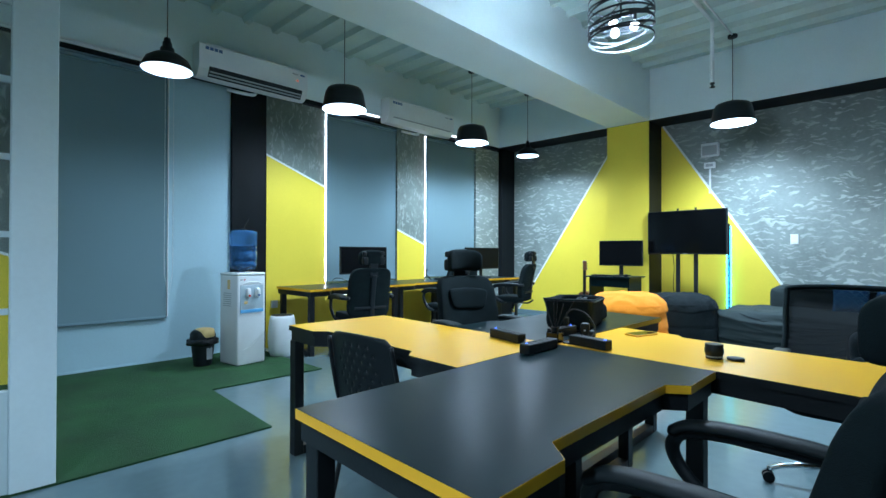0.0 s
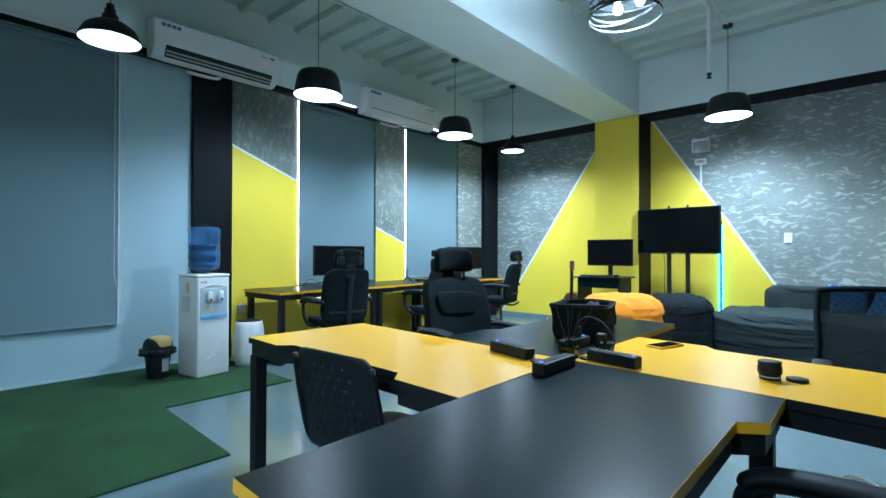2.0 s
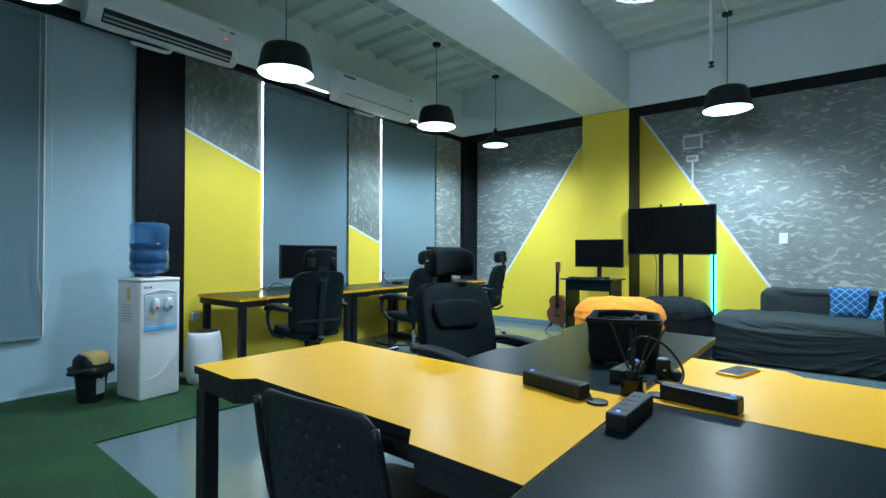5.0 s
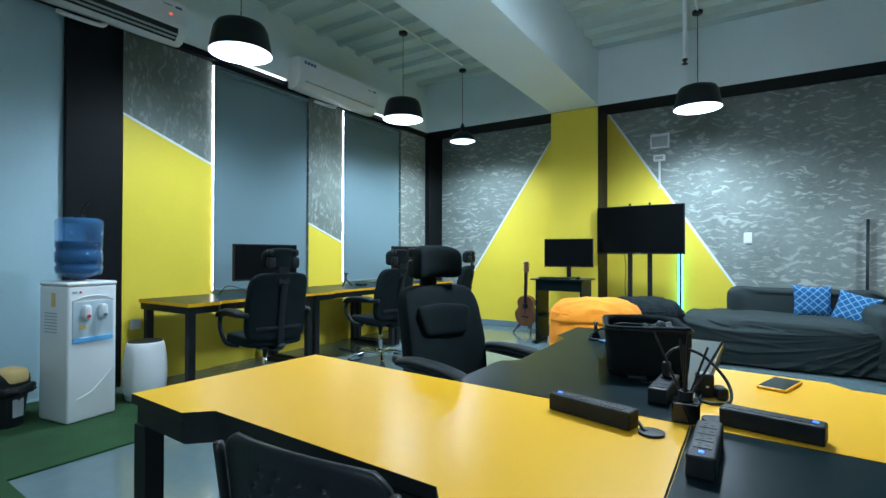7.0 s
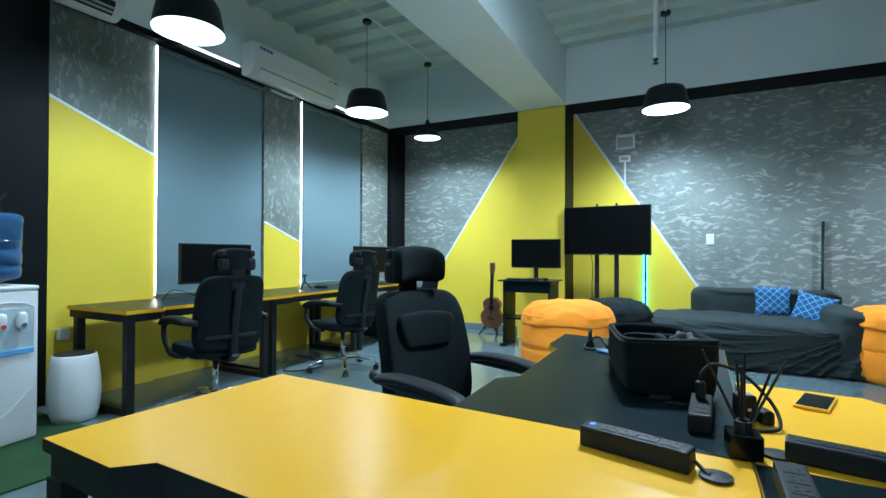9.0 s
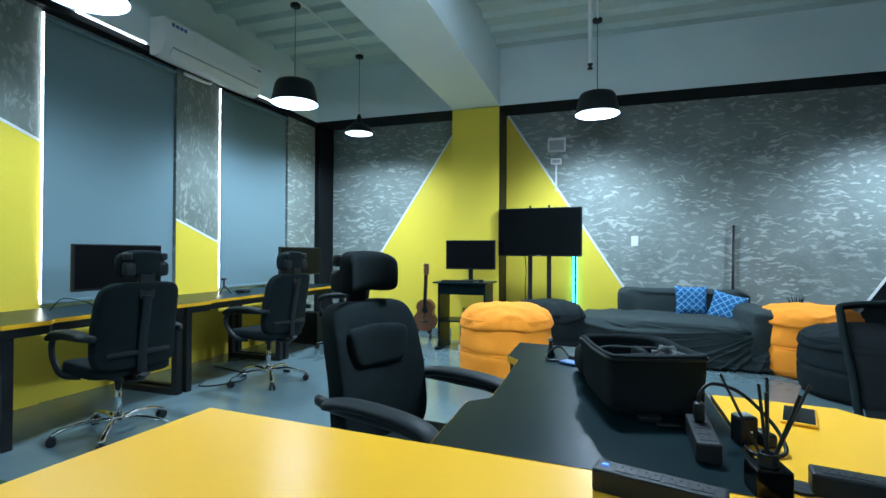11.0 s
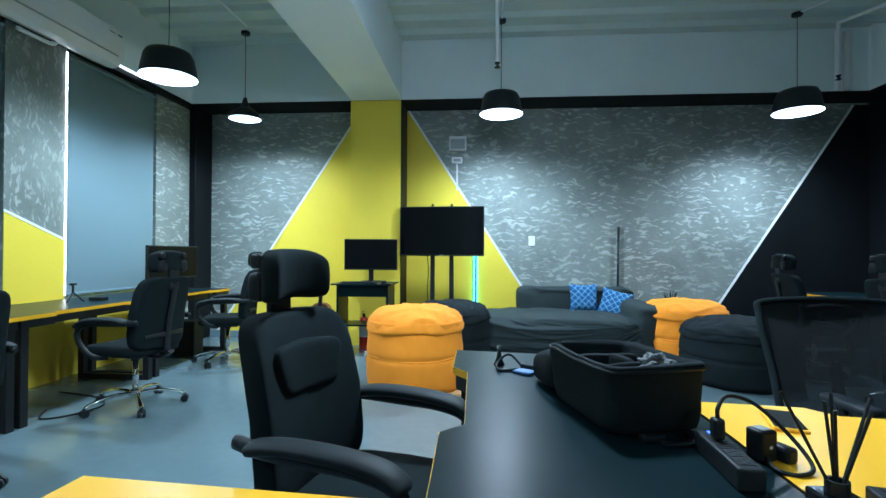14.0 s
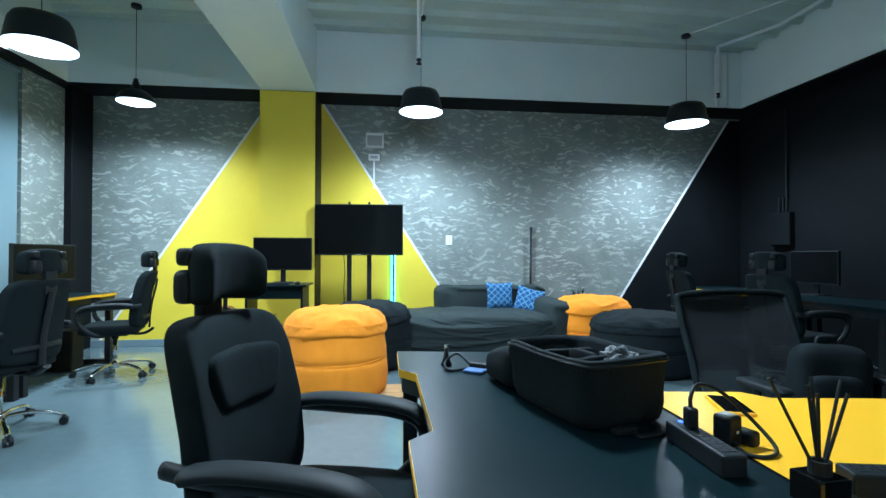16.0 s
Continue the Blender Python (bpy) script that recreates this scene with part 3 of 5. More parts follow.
# ---- office chairs ----
def star_base(t, mat="chrome", r=0.35):
    bm = bmesh.new()
    lathe(bm, [(0.034, 0.07), (0.042, 0.08), (0.042, 0.125), (0.03, 0.135)], 16)
    hub = part("base_hub", bm, mat, t, "chrome hub" if mat == "chrome" else "", True)
    for k in range(5):
        a = radians(72 * k + 15)
        c, s = math.cos(a), math.sin(a)
        bm = bmesh.new()
        sweep(bm, curve([(0.03 * c, 0.03 * s, 0.105), (0.15 * c, 0.15 * s, 0.115), (r * 0.8 * c, r * 0.8 * s, 0.095), (r * c, r * s, 0.065)], 5), 0.019, 0.014, 8)
        part("base_leg", bm, mat, t, "", True)
        bm = bmesh.new()
        for d in (-0.016, 0.016):
            px, py = r * c - s * d, r * s + c * d
            sweep(bm, [(px - s * 0.009, py + c * 0.009, 0.028), (px + s * 0.009, py - c * 0.009, 0.028)], 0.028, seg=14)
        sweep(bm, [(r * c, r * s, 0.03), (r * c, r * s, 0.07)], 0.008, seg=8)
        part("caster", bm, "plastic_black", t, "black twin-wheel caster")
    bm = bmesh.new()
    sweep(bm, [(0, 0, 0.13), (0, 0, 0.36)], 0.022, seg=14)
    part("gas_lift", bm, mat, t, "chrome column" if mat == "chrome" else "", True)
    bm = bmesh.new()
    sweep(bm, [(0, 0, 0.36), (0, 0, 0.41)], 0.03, seg=14)
    box(bm, -0.11, 0.11, -0.13, 0.13, 0.395, 0.425, 0.01)
    part("tilt_plate", bm, "plastic_black", t)


def office_chair(m, lumbar=True):
    """A high-backed chair, facing +y from its own origin."""
    t = thing("office_chair", "black fabric office chair with headrest on a chrome star base", "chair", m, "high-backed office chairs")
    star_base(t)

    def dish(p):
        p.z -= 0.02 * (1 - (p.x / 0.26) ** 2) if p.z > 0 else 0
        return p
    part("seat", soft(bmesh.new(), (0, 0.02, 0.475), (0.255, 0.26, 0.055), 0.42, 32, 12, 0.006, 6, 1, dish), "fabric_black", t, "", True)

    def lean(p):
        z = p.z + 0.27
        w = 1.0 - 0.08 * (z / 0.54) + 0.05 * math.sin(z * 5)
        p.x *= w
        p.y += -0.16 * z + 0.05 * (p.x / 0.25) ** 2 + 0.02 * math.sin(z * 6)
        return p
    part("backrest", soft(bmesh.new(), (0, -0.235, 0.755), (0.25, 0.048, 0.275), 0.29, 40, 24, 0.006, 7, 2, lean), "fabric_black", t, "", True)
    bm = bmesh.new()
    sweep(bm, curve([(0, -0.295, 0.46), (0, -0.298, 0.58), (0, -0.315, 0.72), (0, -0.345, 0.86), (0, -0.360, 0.95)], 5), 0.028, 0.010, 10)
    sweep(bm, curve([(-0.19, -0.262, 0.58), (-0.10, -0.285, 0.585), (0, -0.296, 0.585), (0.10, -0.285, 0.585), (0.19, -0.262, 0.58)], 4), 0.010, 0.018, 8)
    sweep(bm, curve([(0, -0.06, 0.41), (0, -0.24, 0.40), (0, -0.33, 0.45)], 5), 0.035, 0.014, 8)
    part("back_frame", bm, "plastic_black", t)
    bm = bmesh.new()
    box(bm, -0.05, 0.05, -0.355, -0.325, 0.93, 1.10, 0.01, 2)
    part("headrest_stem", bm, "plastic_black", t)

    def bow(p):
        k = abs(p.x) / 0.145
        p.y += 0.06 * k ** 2.2
        p.z -= 0.030 * k ** 2 if p.z < 0 else 0.012 * k ** 3
        p.z *= 1.0 - 0.06 * k
        return p
    rest = part("headrest", soft(bmesh.new(), (0, -0.318, 1.155), (0.145, 0.046, 0.082), 0.48, 44, 20, 0.004, 8, 3, bow), "fabric_black", t, "", True)
    for s in (-1, 1):
        bm = soft(bmesh.new(), (s * 0.108, -0.330, 1.195), (0.024, 0.022, 0.024), 0.5, 16, 10)
        soft(bm, (s * 0.102, -0.332, 1.115), (0.034, 0.026, 0.046), 0.5, 16, 10)
        part("hinge", bm, "plastic_black", rest, "", True)
    if lumbar:
        def pad(p):
            k = (p.z + 0.066) / 0.132
            p.x *= 0.80 + 0.20 * min(1, max(0, k) * 1.4)
            p.y += 0.8 * p.x ** 2 - 0.14 * p.z
            p.z += 0.03 * p.x
            return p
        part("lumbar_cushion", soft(bmesh.new(), (0, -0.236, 0.862), (0.172, 0.024, 0.076), 0.34, 40, 18, 0.012, 8, 4, pad), "fabric_black", t, "", True)
    for s in (-1, 1):
        x = s * 0.285
        bm = bmesh.new()
        sweep(bm, curve([(x * 0.93, -0.27, 0.70), (x, -0.16, 0.695), (x, 0.0, 0.69), (x, 0.12, 0.685), (x, 0.215, 0.66), (x, 0.245, 0.60), (x, 0.21, 0.52), (x * 0.96, 0.12, 0.44), (x * 0.7, 0.05, 0.42)], 6), 0.018, 0.022, 10)
        arm = part("arm", bm, "plastic_black", t, "", True)
        bm = bmesh.new()
        sweep(bm, curve([(x, -0.21, 0.700), (x, -0.10, 0.716), (x, 0.06, 0.714), (x, 0.19, 0.695), (x, 0.25, 0.655)], 6), 0.045, 0.021, 12, [0.6] + [1] * 23 + [0.6])
        part("arm_pad", bm, "leather_black", arm, "padded arm top", True)
    return t


main = office_chair(pose(-2.205, 2.72, 0, 0, 0, -105))
copy_thing(main, pose(-4.66, 3.45, 0, 0, 0, 77))
copy_thing(main, pose(-4.60, 4.92, 0, 0, 0, 82))
copy_thing(main, pose(-4.70, 6.52, 0, 0, 0, 106))
near = copy_thing(main, pose(-0.335, 1.455, 0, 0, 0, 86))
near.scale = (0.92, 1.12, 0.92)
copy_thing(main, pose(1.64, 5.35, 0, 0, 0, -84))
copy_thing(main, pose(1.62, 6.62, 0, 0, 0, -96))

# mesh-backed chair
t = thing("mesh_chair", "black office chair with a see-through mesh back", "chair", pose(-0.225, 3.18, 0, 0, 0, 183))
star_base(t)
part("seat", soft(bmesh.new(), (0, 0.03, 0.465), (0.27, 0.28, 0.048), 0.42, 28, 12, 0.004, 6, 8), "fabric_black", t, "", True)
bm = bmesh.new()
rim = [(x * 1.18, y - 0.04 - 0.2 * (z - 0.5), z) for x, y, z in [(-0.25, -0.24, 0.50), (-0.262, -0.30, 0.72), (-0.265, -0.34, 0.95), (-0.235, -0.35, 1.0), (0, -0.36, 1.012), (0.235, -0.35, 1.0), (0.265, -0.34, 0.95), (0.262, -0.30, 0.72), (0.25, -0.24, 0.50), (0, -0.25, 0.49), (-0.25, -0.24, 0.50)]]
sweep(bm, curve(rim, 5), 0.016, 0.016, 8)
part("back_rim", bm, "fabric_black", t, "", True)
bm = bmesh.new()
g = [[bm.verts.new(((-1 + 2 * i / 10) * (0.293 + 0.014 * min(1, k / 6)), -0.285 - 0.205 * (k / 12) - 0.03 * (1 - (-1 + 2 * i / 10) ** 2), 0.5 + 0.5 * k / 12)) for i in range(11)] for k in range(13)]
for k in range(12):
    for i in range(10):
        bm.faces.new((g[k][i], g[k][i + 1], g[k + 1][i + 1], g[k + 1][i]))
part("back_mesh", bm, "open_mesh", t, "see-through black mesh", True)
bm = bmesh.new()
sweep(bm, curve([(0, -0.05, 0.41), (0, -0.27, 0.42), (0, -0.385, 0.56), (0, -0.425, 0.74)], 6), 0.03, 0.014, 8)
part("back_support", bm, "plastic_black", t, "", True)
for s in (-1, 1):
    bm = bmesh.new()
    sweep(bm, curve([(s * 0.2, 0.0, 0.42), (s * 0.29, 0.0, 0.46), (s * 0.29, 0.0, 0.66)], 5), 0.02, 0.014, 8)
    soft(bm, (s * 0.29, 0.03, 0.675), (0.04, 0.12, 0.016), 0.4, 16, 8)
    part("arm", bm, "plastic_black", t, "", True)

# perforated stacking chair at the yellow desk
t = thing("perforated_chair", "black plastic chair with a perforated backrest", "chair", pose(-1.845, 1.62, 0, 0, 0, 2))
bm = bmesh.new()
nx, nz = 32, 32
holes = set()
for i in range(nx):
    for k in range(nz):
        u, v = (i + 0.5) / nx, (k + 0.5) / nz
        if k % 3 == 0 and i % 4 == (2 if (k // 3) % 2 else 0) and abs(u - 0.5) < 0.36 - 0.28 * abs(v - 0.55) and 0.2 < v < 0.88:
            holes.add((i, k))


def back_point(i, k, d):
    u, v = -1 + 2 * i / nx, k / nz
    w = 0.235 - 0.025 * v
    if v > 0.9:
        w *= math.sqrt(max(0.3, 1 - ((v - 0.9) / 0.1) ** 2 * 0.3))
    return (u * w, -0.21 - 0.07 * v - 0.035 * (1 - u * u) + d, 0.44 + 0.40 * v - 0.012 * u * u * v)


layers = [[[bm.verts.new(back_point(i, k, d)) for i in range(nx + 1)] for k in range(nz + 1)] for d in (0, 0.012)]
for k in range(nz):
    for i in range(nx):
        if (i, k) in holes:
            for (a, b) in (((i, k), (i + 1, k)), ((i + 1, k), (i + 1, k + 1)), ((i + 1, k + 1), (i, k + 1)), ((i, k + 1), (i, k))):
                bm.faces.new((layers[0][a[1]][a[0]], layers[0][b[1]][b[0]], layers[1][b[1]][b[0]], layers[1][a[1]][a[0]]))
        else:
            for L in layers:
                bm.faces.new((L[k][i], L[k][i + 1], L[k + 1][i + 1], L[k + 1][i]))
for k in range(nz):
    for i in (0, nx):
        bm.faces.new((layers[0][k][i], layers[0][k + 1][i], layers[1][k + 1][i], layers[1][k][i]))
for i in range(nx):
    for k in (0, nz):
        bm.faces.new((layers[0][k][i], layers[0][k][i + 1], layers[1][k][i + 1], layers[1][k][i]))
part("backrest", bm, "plastic_black", t, "perforated plastic back", True)
part("seat", soft(bmesh.new(), (0, 0.02, 0.44), (0.22, 0.22, 0.022), 0.4, 28, 8), "plastic_black", t, "", True)
for s in (-1, 1):
    bm = bmesh.new()
    sweep(bm, curve([(s * 0.225, -0.28, 0.80), (s * 0.235, -0.245, 0.62), (s * 0.225, -0.2, 0.44), (s * 0.21, -0.1, 0.405), (s * 0.21, 0.2, 0.405)], 6), 0.011, seg=8)
    part("side_rail", bm, "steel_black", t, "", True)
    for ya, yb in ((-0.16, -0.25), (0.17, 0.23)):
        bm = bmesh.new()
        sweep(bm, [(s * 0.21, ya, 0.41), (s * 0.235, yb, 0.0)], 0.012, seg=8)
        part("leg", bm, "steel_black", t)


# ---- water dispenser ----
t = thing("water_dispenser", "white floor-standing water dispenser with a blue bottle", "water dispenser", pose(-5.27, 2.31, 0.012, 0, 0, -82))
part("body", B(-0.165, 0.165, -0.17, 0.17, 0.0, 0.95, 0.018, 3), "white_plastic", t, "", True)
part("lid", B(-0.168, 0.168, -0.173, 0.173, 0.945, 0.975, 0.012, 2), "white_plastic", t, "", True)
part("tap_panel", B(-0.135, 0.135, 0.168, 0.174, 0.55, 0.84, 0.004), "pale_panel", t, "pale recessed tap panel")
part("drip_strip", B(-0.135, 0.135, 0.172, 0.180, 0.55, 0.585, 0.003), "blue_strip", t, "light blue strip")
for x, c in ((0.055, "red"), (-0.055, "label_blue")):
    bm = soft(bmesh.new(), (x, 0.195, 0.76), (0.026, 0.024, 0.055), 0.6, 16, 10)
    tap = part("tap", bm, "white_plastic", t, "", True)
    bm = bmesh.new()
    sweep(bm, [(x, 0.21, 0.735), (x, 0.224, 0.735)], 0.013, seg=12)
    part("tap_button", bm, c, tap, "red tap button" if c == "red" else "blue tap button")
bm = bmesh.new()
sweep(bm, curve([(-0.135, 0.171, 0.842), (-0.07, 0.173, 0.868), (0, 0.174, 0.876), (0.07, 0.173, 0.868), (0.135, 0.171, 0.842)], 6), 0.004, 0.004, 6)
part("panel_brow", bm, "white_line", t, "curved raised line over the taps", True)
part("side_sticker", B(0.1652, 0.1665, -0.02, 0.03, 0.80, 0.90), "bin_lid", t, "yellow sticker on the side")
for k in range(7):
    part("vent_slot", B(0.1652, 0.1662, -0.10, 0.05, 0.62 + 0.022 * k, 0.627 + 0.022 * k), "grey_plastic", t, "side vent slot")
part("logo", slab(bmesh.new(), [(0.07, 0.895), (0.096, 0.895), (0.083, 0.915)], 0.170, 0.1715, "y"), "red", t, "small red triangle mark")
part("sticker", B(0.05, 0.09, 0.1745, 0.176, 0.645, 0.675), "bin_lid", t, "small yellow sticker")
bm = bmesh.new()
sweep(bm, curve([(0.10, 0.171, 0.16), (0.0, 0.171, 0.20), (-0.13, 0.171, 0.33)], 6), 0.003, seg=6)
part("trim_line", bm, "white_line", t)
part("badge", B(0.105, 0.135, 0.1692, 0.1712, 0.895, 0.91), "grey_plastic", t, "small printed badge")
prof = [(0.035, 0.975), (0.05, 1.0), (0.125, 1.02), (0.136, 1.05), (0.136, 1.08), (0.129, 1.09), (0.129, 1.105), (0.137, 1.115), (0.137, 1.185), (0.129, 1.195), (0.129, 1.21), (0.136, 1.22), (0.136, 1.37), (0.140, 1.385), (0.138, 1.41), (0.12, 1.43), (0.02, 1.432)]
prof = [(r * 1.06, z) for r, z in prof]
bottle = part("bottle", lathe(bmesh.new(), prof, 32), "water_blue", t, "translucent blue water bottle", True)
bottle.visible_shadow = False
part("water", lathe(bmesh.new(), [(0.03, 0.99), (0.132, 1.035), (0.141, 1.06), (0.141, 1.08), (0.135, 1.095), (0.142, 1.12), (0.142, 1.18), (0.135, 1.20), (0.141, 1.23), (0.142, 1.262), (0.02, 1.264)], 32), "water", bottle, "dark blue water", True)
bm = bmesh.new()
lathe(bm, [(0.035, 1.432), (0.035, 1.45), (0.02, 1.455)], 16)
sweep(bm, curve([(0, 0, 1.45), (-0.02, 0.02, 1.51), (-0.05, 0.03, 1.56)], 5), 0.006, seg=6)
part("bottle_handle", bm, "plastic_black", t)

# bin
t = thing("waste_bin", "small black swing bin with a tan flap and liner", "bin", pose(-5.42, 1.95, 0.012, 0, 0, -70))
part("body", lathe(bmesh.new(), [(0.085, 0.0), (0.09, 0.01), (0.115, 0.24), (0.112, 0.25)], 24), "plastic_black", t, "", True)
bm = bmesh.new()
soft(bm, (0, 0, 0.25), (0.14, 0.14, 0.045), 0.7, 36, 10, 0.03, 22, 5)
part("liner", bm, "bag_film", t, "crumpled black liner", True)
part("lid", soft(bmesh.new(), (0, 0, 0.30), (0.115, 0.115, 0.09), 0.75, 28, 14), "plastic_black", t, "", True)
part("flap", soft(bmesh.new(), (0, 0.025, 0.335), (0.085, 0.095, 0.062), 0.6, 24, 12), "bin_lid", t, "tan swing flap", True)
part("label", B(-0.03, 0.04, 0.105, 0.108, 0.07, 0.19), "grey_plastic", t, "printed label")

# air purifier
t = thing("air_purifier", "white tapered air purifier with a dark top grille", "air purifier", pose(-5.32, 2.80, 0.0, 0, 0, -70))
part("body", lathe(bmesh.new(), [(0.10, 0.0), (0.116, 0.006), (0.130, 0.06), (0.139, 0.13), (0.141, 0.20), (0.136, 0.29), (0.125, 0.38), (0.117, 0.42), (0.110, 0.428), (0.10, 0.40)], 36, (0, 0, 0.0)), "white_plastic", t, "", True)
bm = lathe(bmesh.new(), [(0.02, 0.41), (0.108, 0.41), (0.108, 0.432), (0.02, 0.428)], 32)
part("grille", bm, "plastic_black", t, "dark top grille")
part("display", B(-0.012, 0.012, 0.128, 0.136, 0.24, 0.28, 0.003), "plastic_black", t, "small dark display")
t.scale = (1.14, 1.14, 1.1)


# ---- air conditioners ----
def air_conditioner(y0, y1, lit, open_vent):
    t = thing("air_conditioner", "white wall-mounted split air conditioner", "air conditioner", pose(-5.80, y0, 3.14), "wall air conditioners")
    w = y1 - y0
    prof = [(0.0, 0.02), (0.08, 0.0), (0.15, 0.02), (0.20, 0.09), (0.215, 0.16), (0.21, 0.36), (0.18, 0.39), (0.0, 0.395)]
    bm = bmesh.new()
    ends = []
    for k in range(9):
        u = k / 8
        s = 1 - 0.04 * (abs(2 * u - 1) ** 8)
        ends.append([bm.verts.new((px * s, w * u, 0.2 + (pz - 0.2) * s)) for px, pz in prof])
    for a, b in zip(ends, ends[1:]):
        for k in range(len(prof)):
            bm.faces.new((a[k], a[(k + 1) % len(prof)], b[(k + 1) % len(prof)], b[k]))
    bm.faces.new(ends[0])
    bm.faces.new(ends[-1][::-1])
    part("body", bm, "white_plastic", t)
    if open_vent:
        part("louvre_slot", slab(bmesh.new(), [(0.150, 0.035), (0.205, 0.118), (0.2135, 0.122), (0.2075, 0.086), (0.1575, 0.0165)], w * 0.08, w * 0.94, "y"), "plastic_black", t, "dark open air outlet")
        for k in range(2):
            a, b = 0.168 + 0.02 * k, 0.034 + 0.03 * k
            part("louvre", slab(bmesh.new(), [(a, b), (a + 0.004, b - 0.004), (a + 0.02, b + 0.008), (a + 0.016, b + 0.012)], w * 0.085, w * 0.935, "y"), "grey_plastic", t)
    else:
        part("louvre", slab(bmesh.new(), [(0.150, 0.035), (0.190, 0.09), (0.2005, 0.0855), (0.1575, 0.0205)], w * 0.06, w * 0.94, "y"), "white_plastic", t, "closed white flap")
        part("louvre_gap", slab(bmesh.new(), [(0.196, 0.092), (0.204, 0.108), (0.2075, 0.104), (0.2015, 0.090)], w * 0.06, w * 0.94, "y"), "grey_plastic", t)
    for k in range(4):
        part("sticker", B(0.214, 0.2165, 0.06 + k * 0.048, 0.098 + k * 0.048, 0.300, 0.335), "label_blue", t, "blue printed sticker")
    part("badge", B(0.2145, 0.2165, w - 0.22, w - 0.14, 0.30, 0.315), "grey_plastic", t)
    part("badge", B(0.2145, 0.2165, w - 0.11, w - 0.05, 0.30, 0.32), "label_blue", t)
    if lit:
        part("display", B(0.2145, 0.2165, w - 0.16, w - 0.135, 0.225, 0.24), "led_red", t, "lit red digits")
    bm = bmesh.new()
    sweep(bm, curve([(0.03, w * 0.28, -0.03), (0.04, w * 0.4, -0.035), (0.03, w * 0.52, -0.02), (0.03, w * 0.55, 0.03)], 5), 0.02, 0.02, 8)
    part("drain_pipe", bm, "white_plastic", t, "", True)


air_conditioner(1.96, 3.28, True, True)
air_conditioner(4.64, 6.05, False, False)


# ---- pendant lamps ----
def pendant(x, y, z, kind):
    if kind == "dome":
        t = thing("pendant_lamp", "black dome pendant lamp with white lining given a glow for bulb light", "lamp", pose(x, y, z), "dome pendant lamps")
        out = [(0.25, 0.0), (0.246, 0.03), (0.215, 0.19), (0.19, 0.235), (0.12, 0.26), (0.025, 0.265)]
        h = 0.265
    else:
        t = thing("pendant_lamp", "black bell pendant lamp with a narrow neck", "lamp", pose(x, y, z), "bell pendant lamps")
        out = [(0.19, 0.0), (0.188, 0.02), (0.155, 0.085), (0.10, 0.125), (0.052, 0.145), (0.05, 0.18), (0.036, 0.185), (0.034, 0.225), (0.026, 0.23), (0.024, 0.26), (0.012, 0.265)]
        h = 0.265
    part("shade", lathe(bmesh.new(), out, 40, caps=False), "steel_black", t, "matt black shade", True)
    part("lining", lathe(bmesh.new(), [(max(0.01, r - 0.004), zz - (0.004 if k else 0)) for k, (r, zz) in enumerate(out[:6 if kind == "dome" else 5])] + [(0.005, out[5 if kind == "dome" else 4][1] - 0.005)], 40, caps=False), "shade_glow", t, "white lining given a glow for bulb light", True)
    part("bulb", soft(bmesh.new(), (0, 0, 0.16 if kind == "dome" else 0.1), (0.035, 0.035, 0.035), 1.0, 16, 10), "bulb", t, "glowing bulb", True)
    bm = bmesh.new()
    sweep(bm, [(0, 0, h), (0, 0, ZC - z - 0.09)], 0.004, seg=6)
    part("cord", bm, "plastic_black", t)
    part("canopy", lathe(bmesh.new(), [(0.05, ZC - z - 0.10), (0.055, ZC - z - 0.095), (0.055, ZC - z - 0.065), (0.02, ZC - z - 0.06)], 20), "plastic_black", t, "", True)


# lamp bodies, with one for the added pendant out of view
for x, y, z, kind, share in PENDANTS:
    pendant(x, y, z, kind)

# cage lamp of crossing bands
t = thing("cage_lamp", "black drum cage lamp of crossing bands with three bulbs", "lamp", pose(*CAGE))
R, Hc = 0.25, 0.30
for z in (0.0, Hc):
    bm = bmesh.new()
    lathe(bm, [(R - 0.003, z), (R, z), (R, z + 0.016), (R - 0.003, z + 0.016), (R - 0.003, z)], 48, caps=False)
    part("rim", bm, "steel_black", t)
rng = random.Random(5)
for k in range(7):
    a0, a1 = rng.uniform(0.01, Hc - 0.05), rng.uniform(0.01, Hc - 0.05)
    ph = rng.uniform(0, 6.28)
    bm = bmesh.new()
    ring = []
    for j in range(49):
        a = 2 * math.pi * j / 48
        zz = (a0 + a1) / 2 + (a1 - a0) / 2 * math.cos(a + ph)
        rr = R + 0.003 * (k % 2)
        ring.append([bm.verts.new((r * math.cos(a), r * math.sin(a), zz + dz)) for r, dz in ((rr, 0), (rr, 0.018), (rr - 0.002, 0.018), (rr - 0.002, 0))])
    for a, b in zip(ring, ring[1:]):
        for q in range(4):
            bm.faces.new((a[q], a[(q + 1) % 4], b[(q + 1) % 4], b[q]))
    part("band", bm, "steel_black", t)
bm = bmesh.new()
sweep(bm, [(0, 0, 0.16), (0, 0, ZC - CAGE[2] - 0.051)], 0.008, seg=8)
for k in range(3):
    a = radians(120 * k + 20)
    sweep(bm, [(0, 0, 0.19), (0.1 * math.cos(a), 0.1 * math.sin(a), 0.19)], 0.008, seg=6)
    sweep(bm, [(0, 0, Hc), (R * math.cos(a), R * math.sin(a), Hc + 0.005)], 0.006, seg=6)
    sweep(bm, [(0.1 * math.cos(a), 0.1 * math.sin(a), 0.14), (0.1 * math.cos(a), 0.1 * math.sin(a), 0.195)], 0.018, seg=10)
part("stem", bm, "steel_black", t)
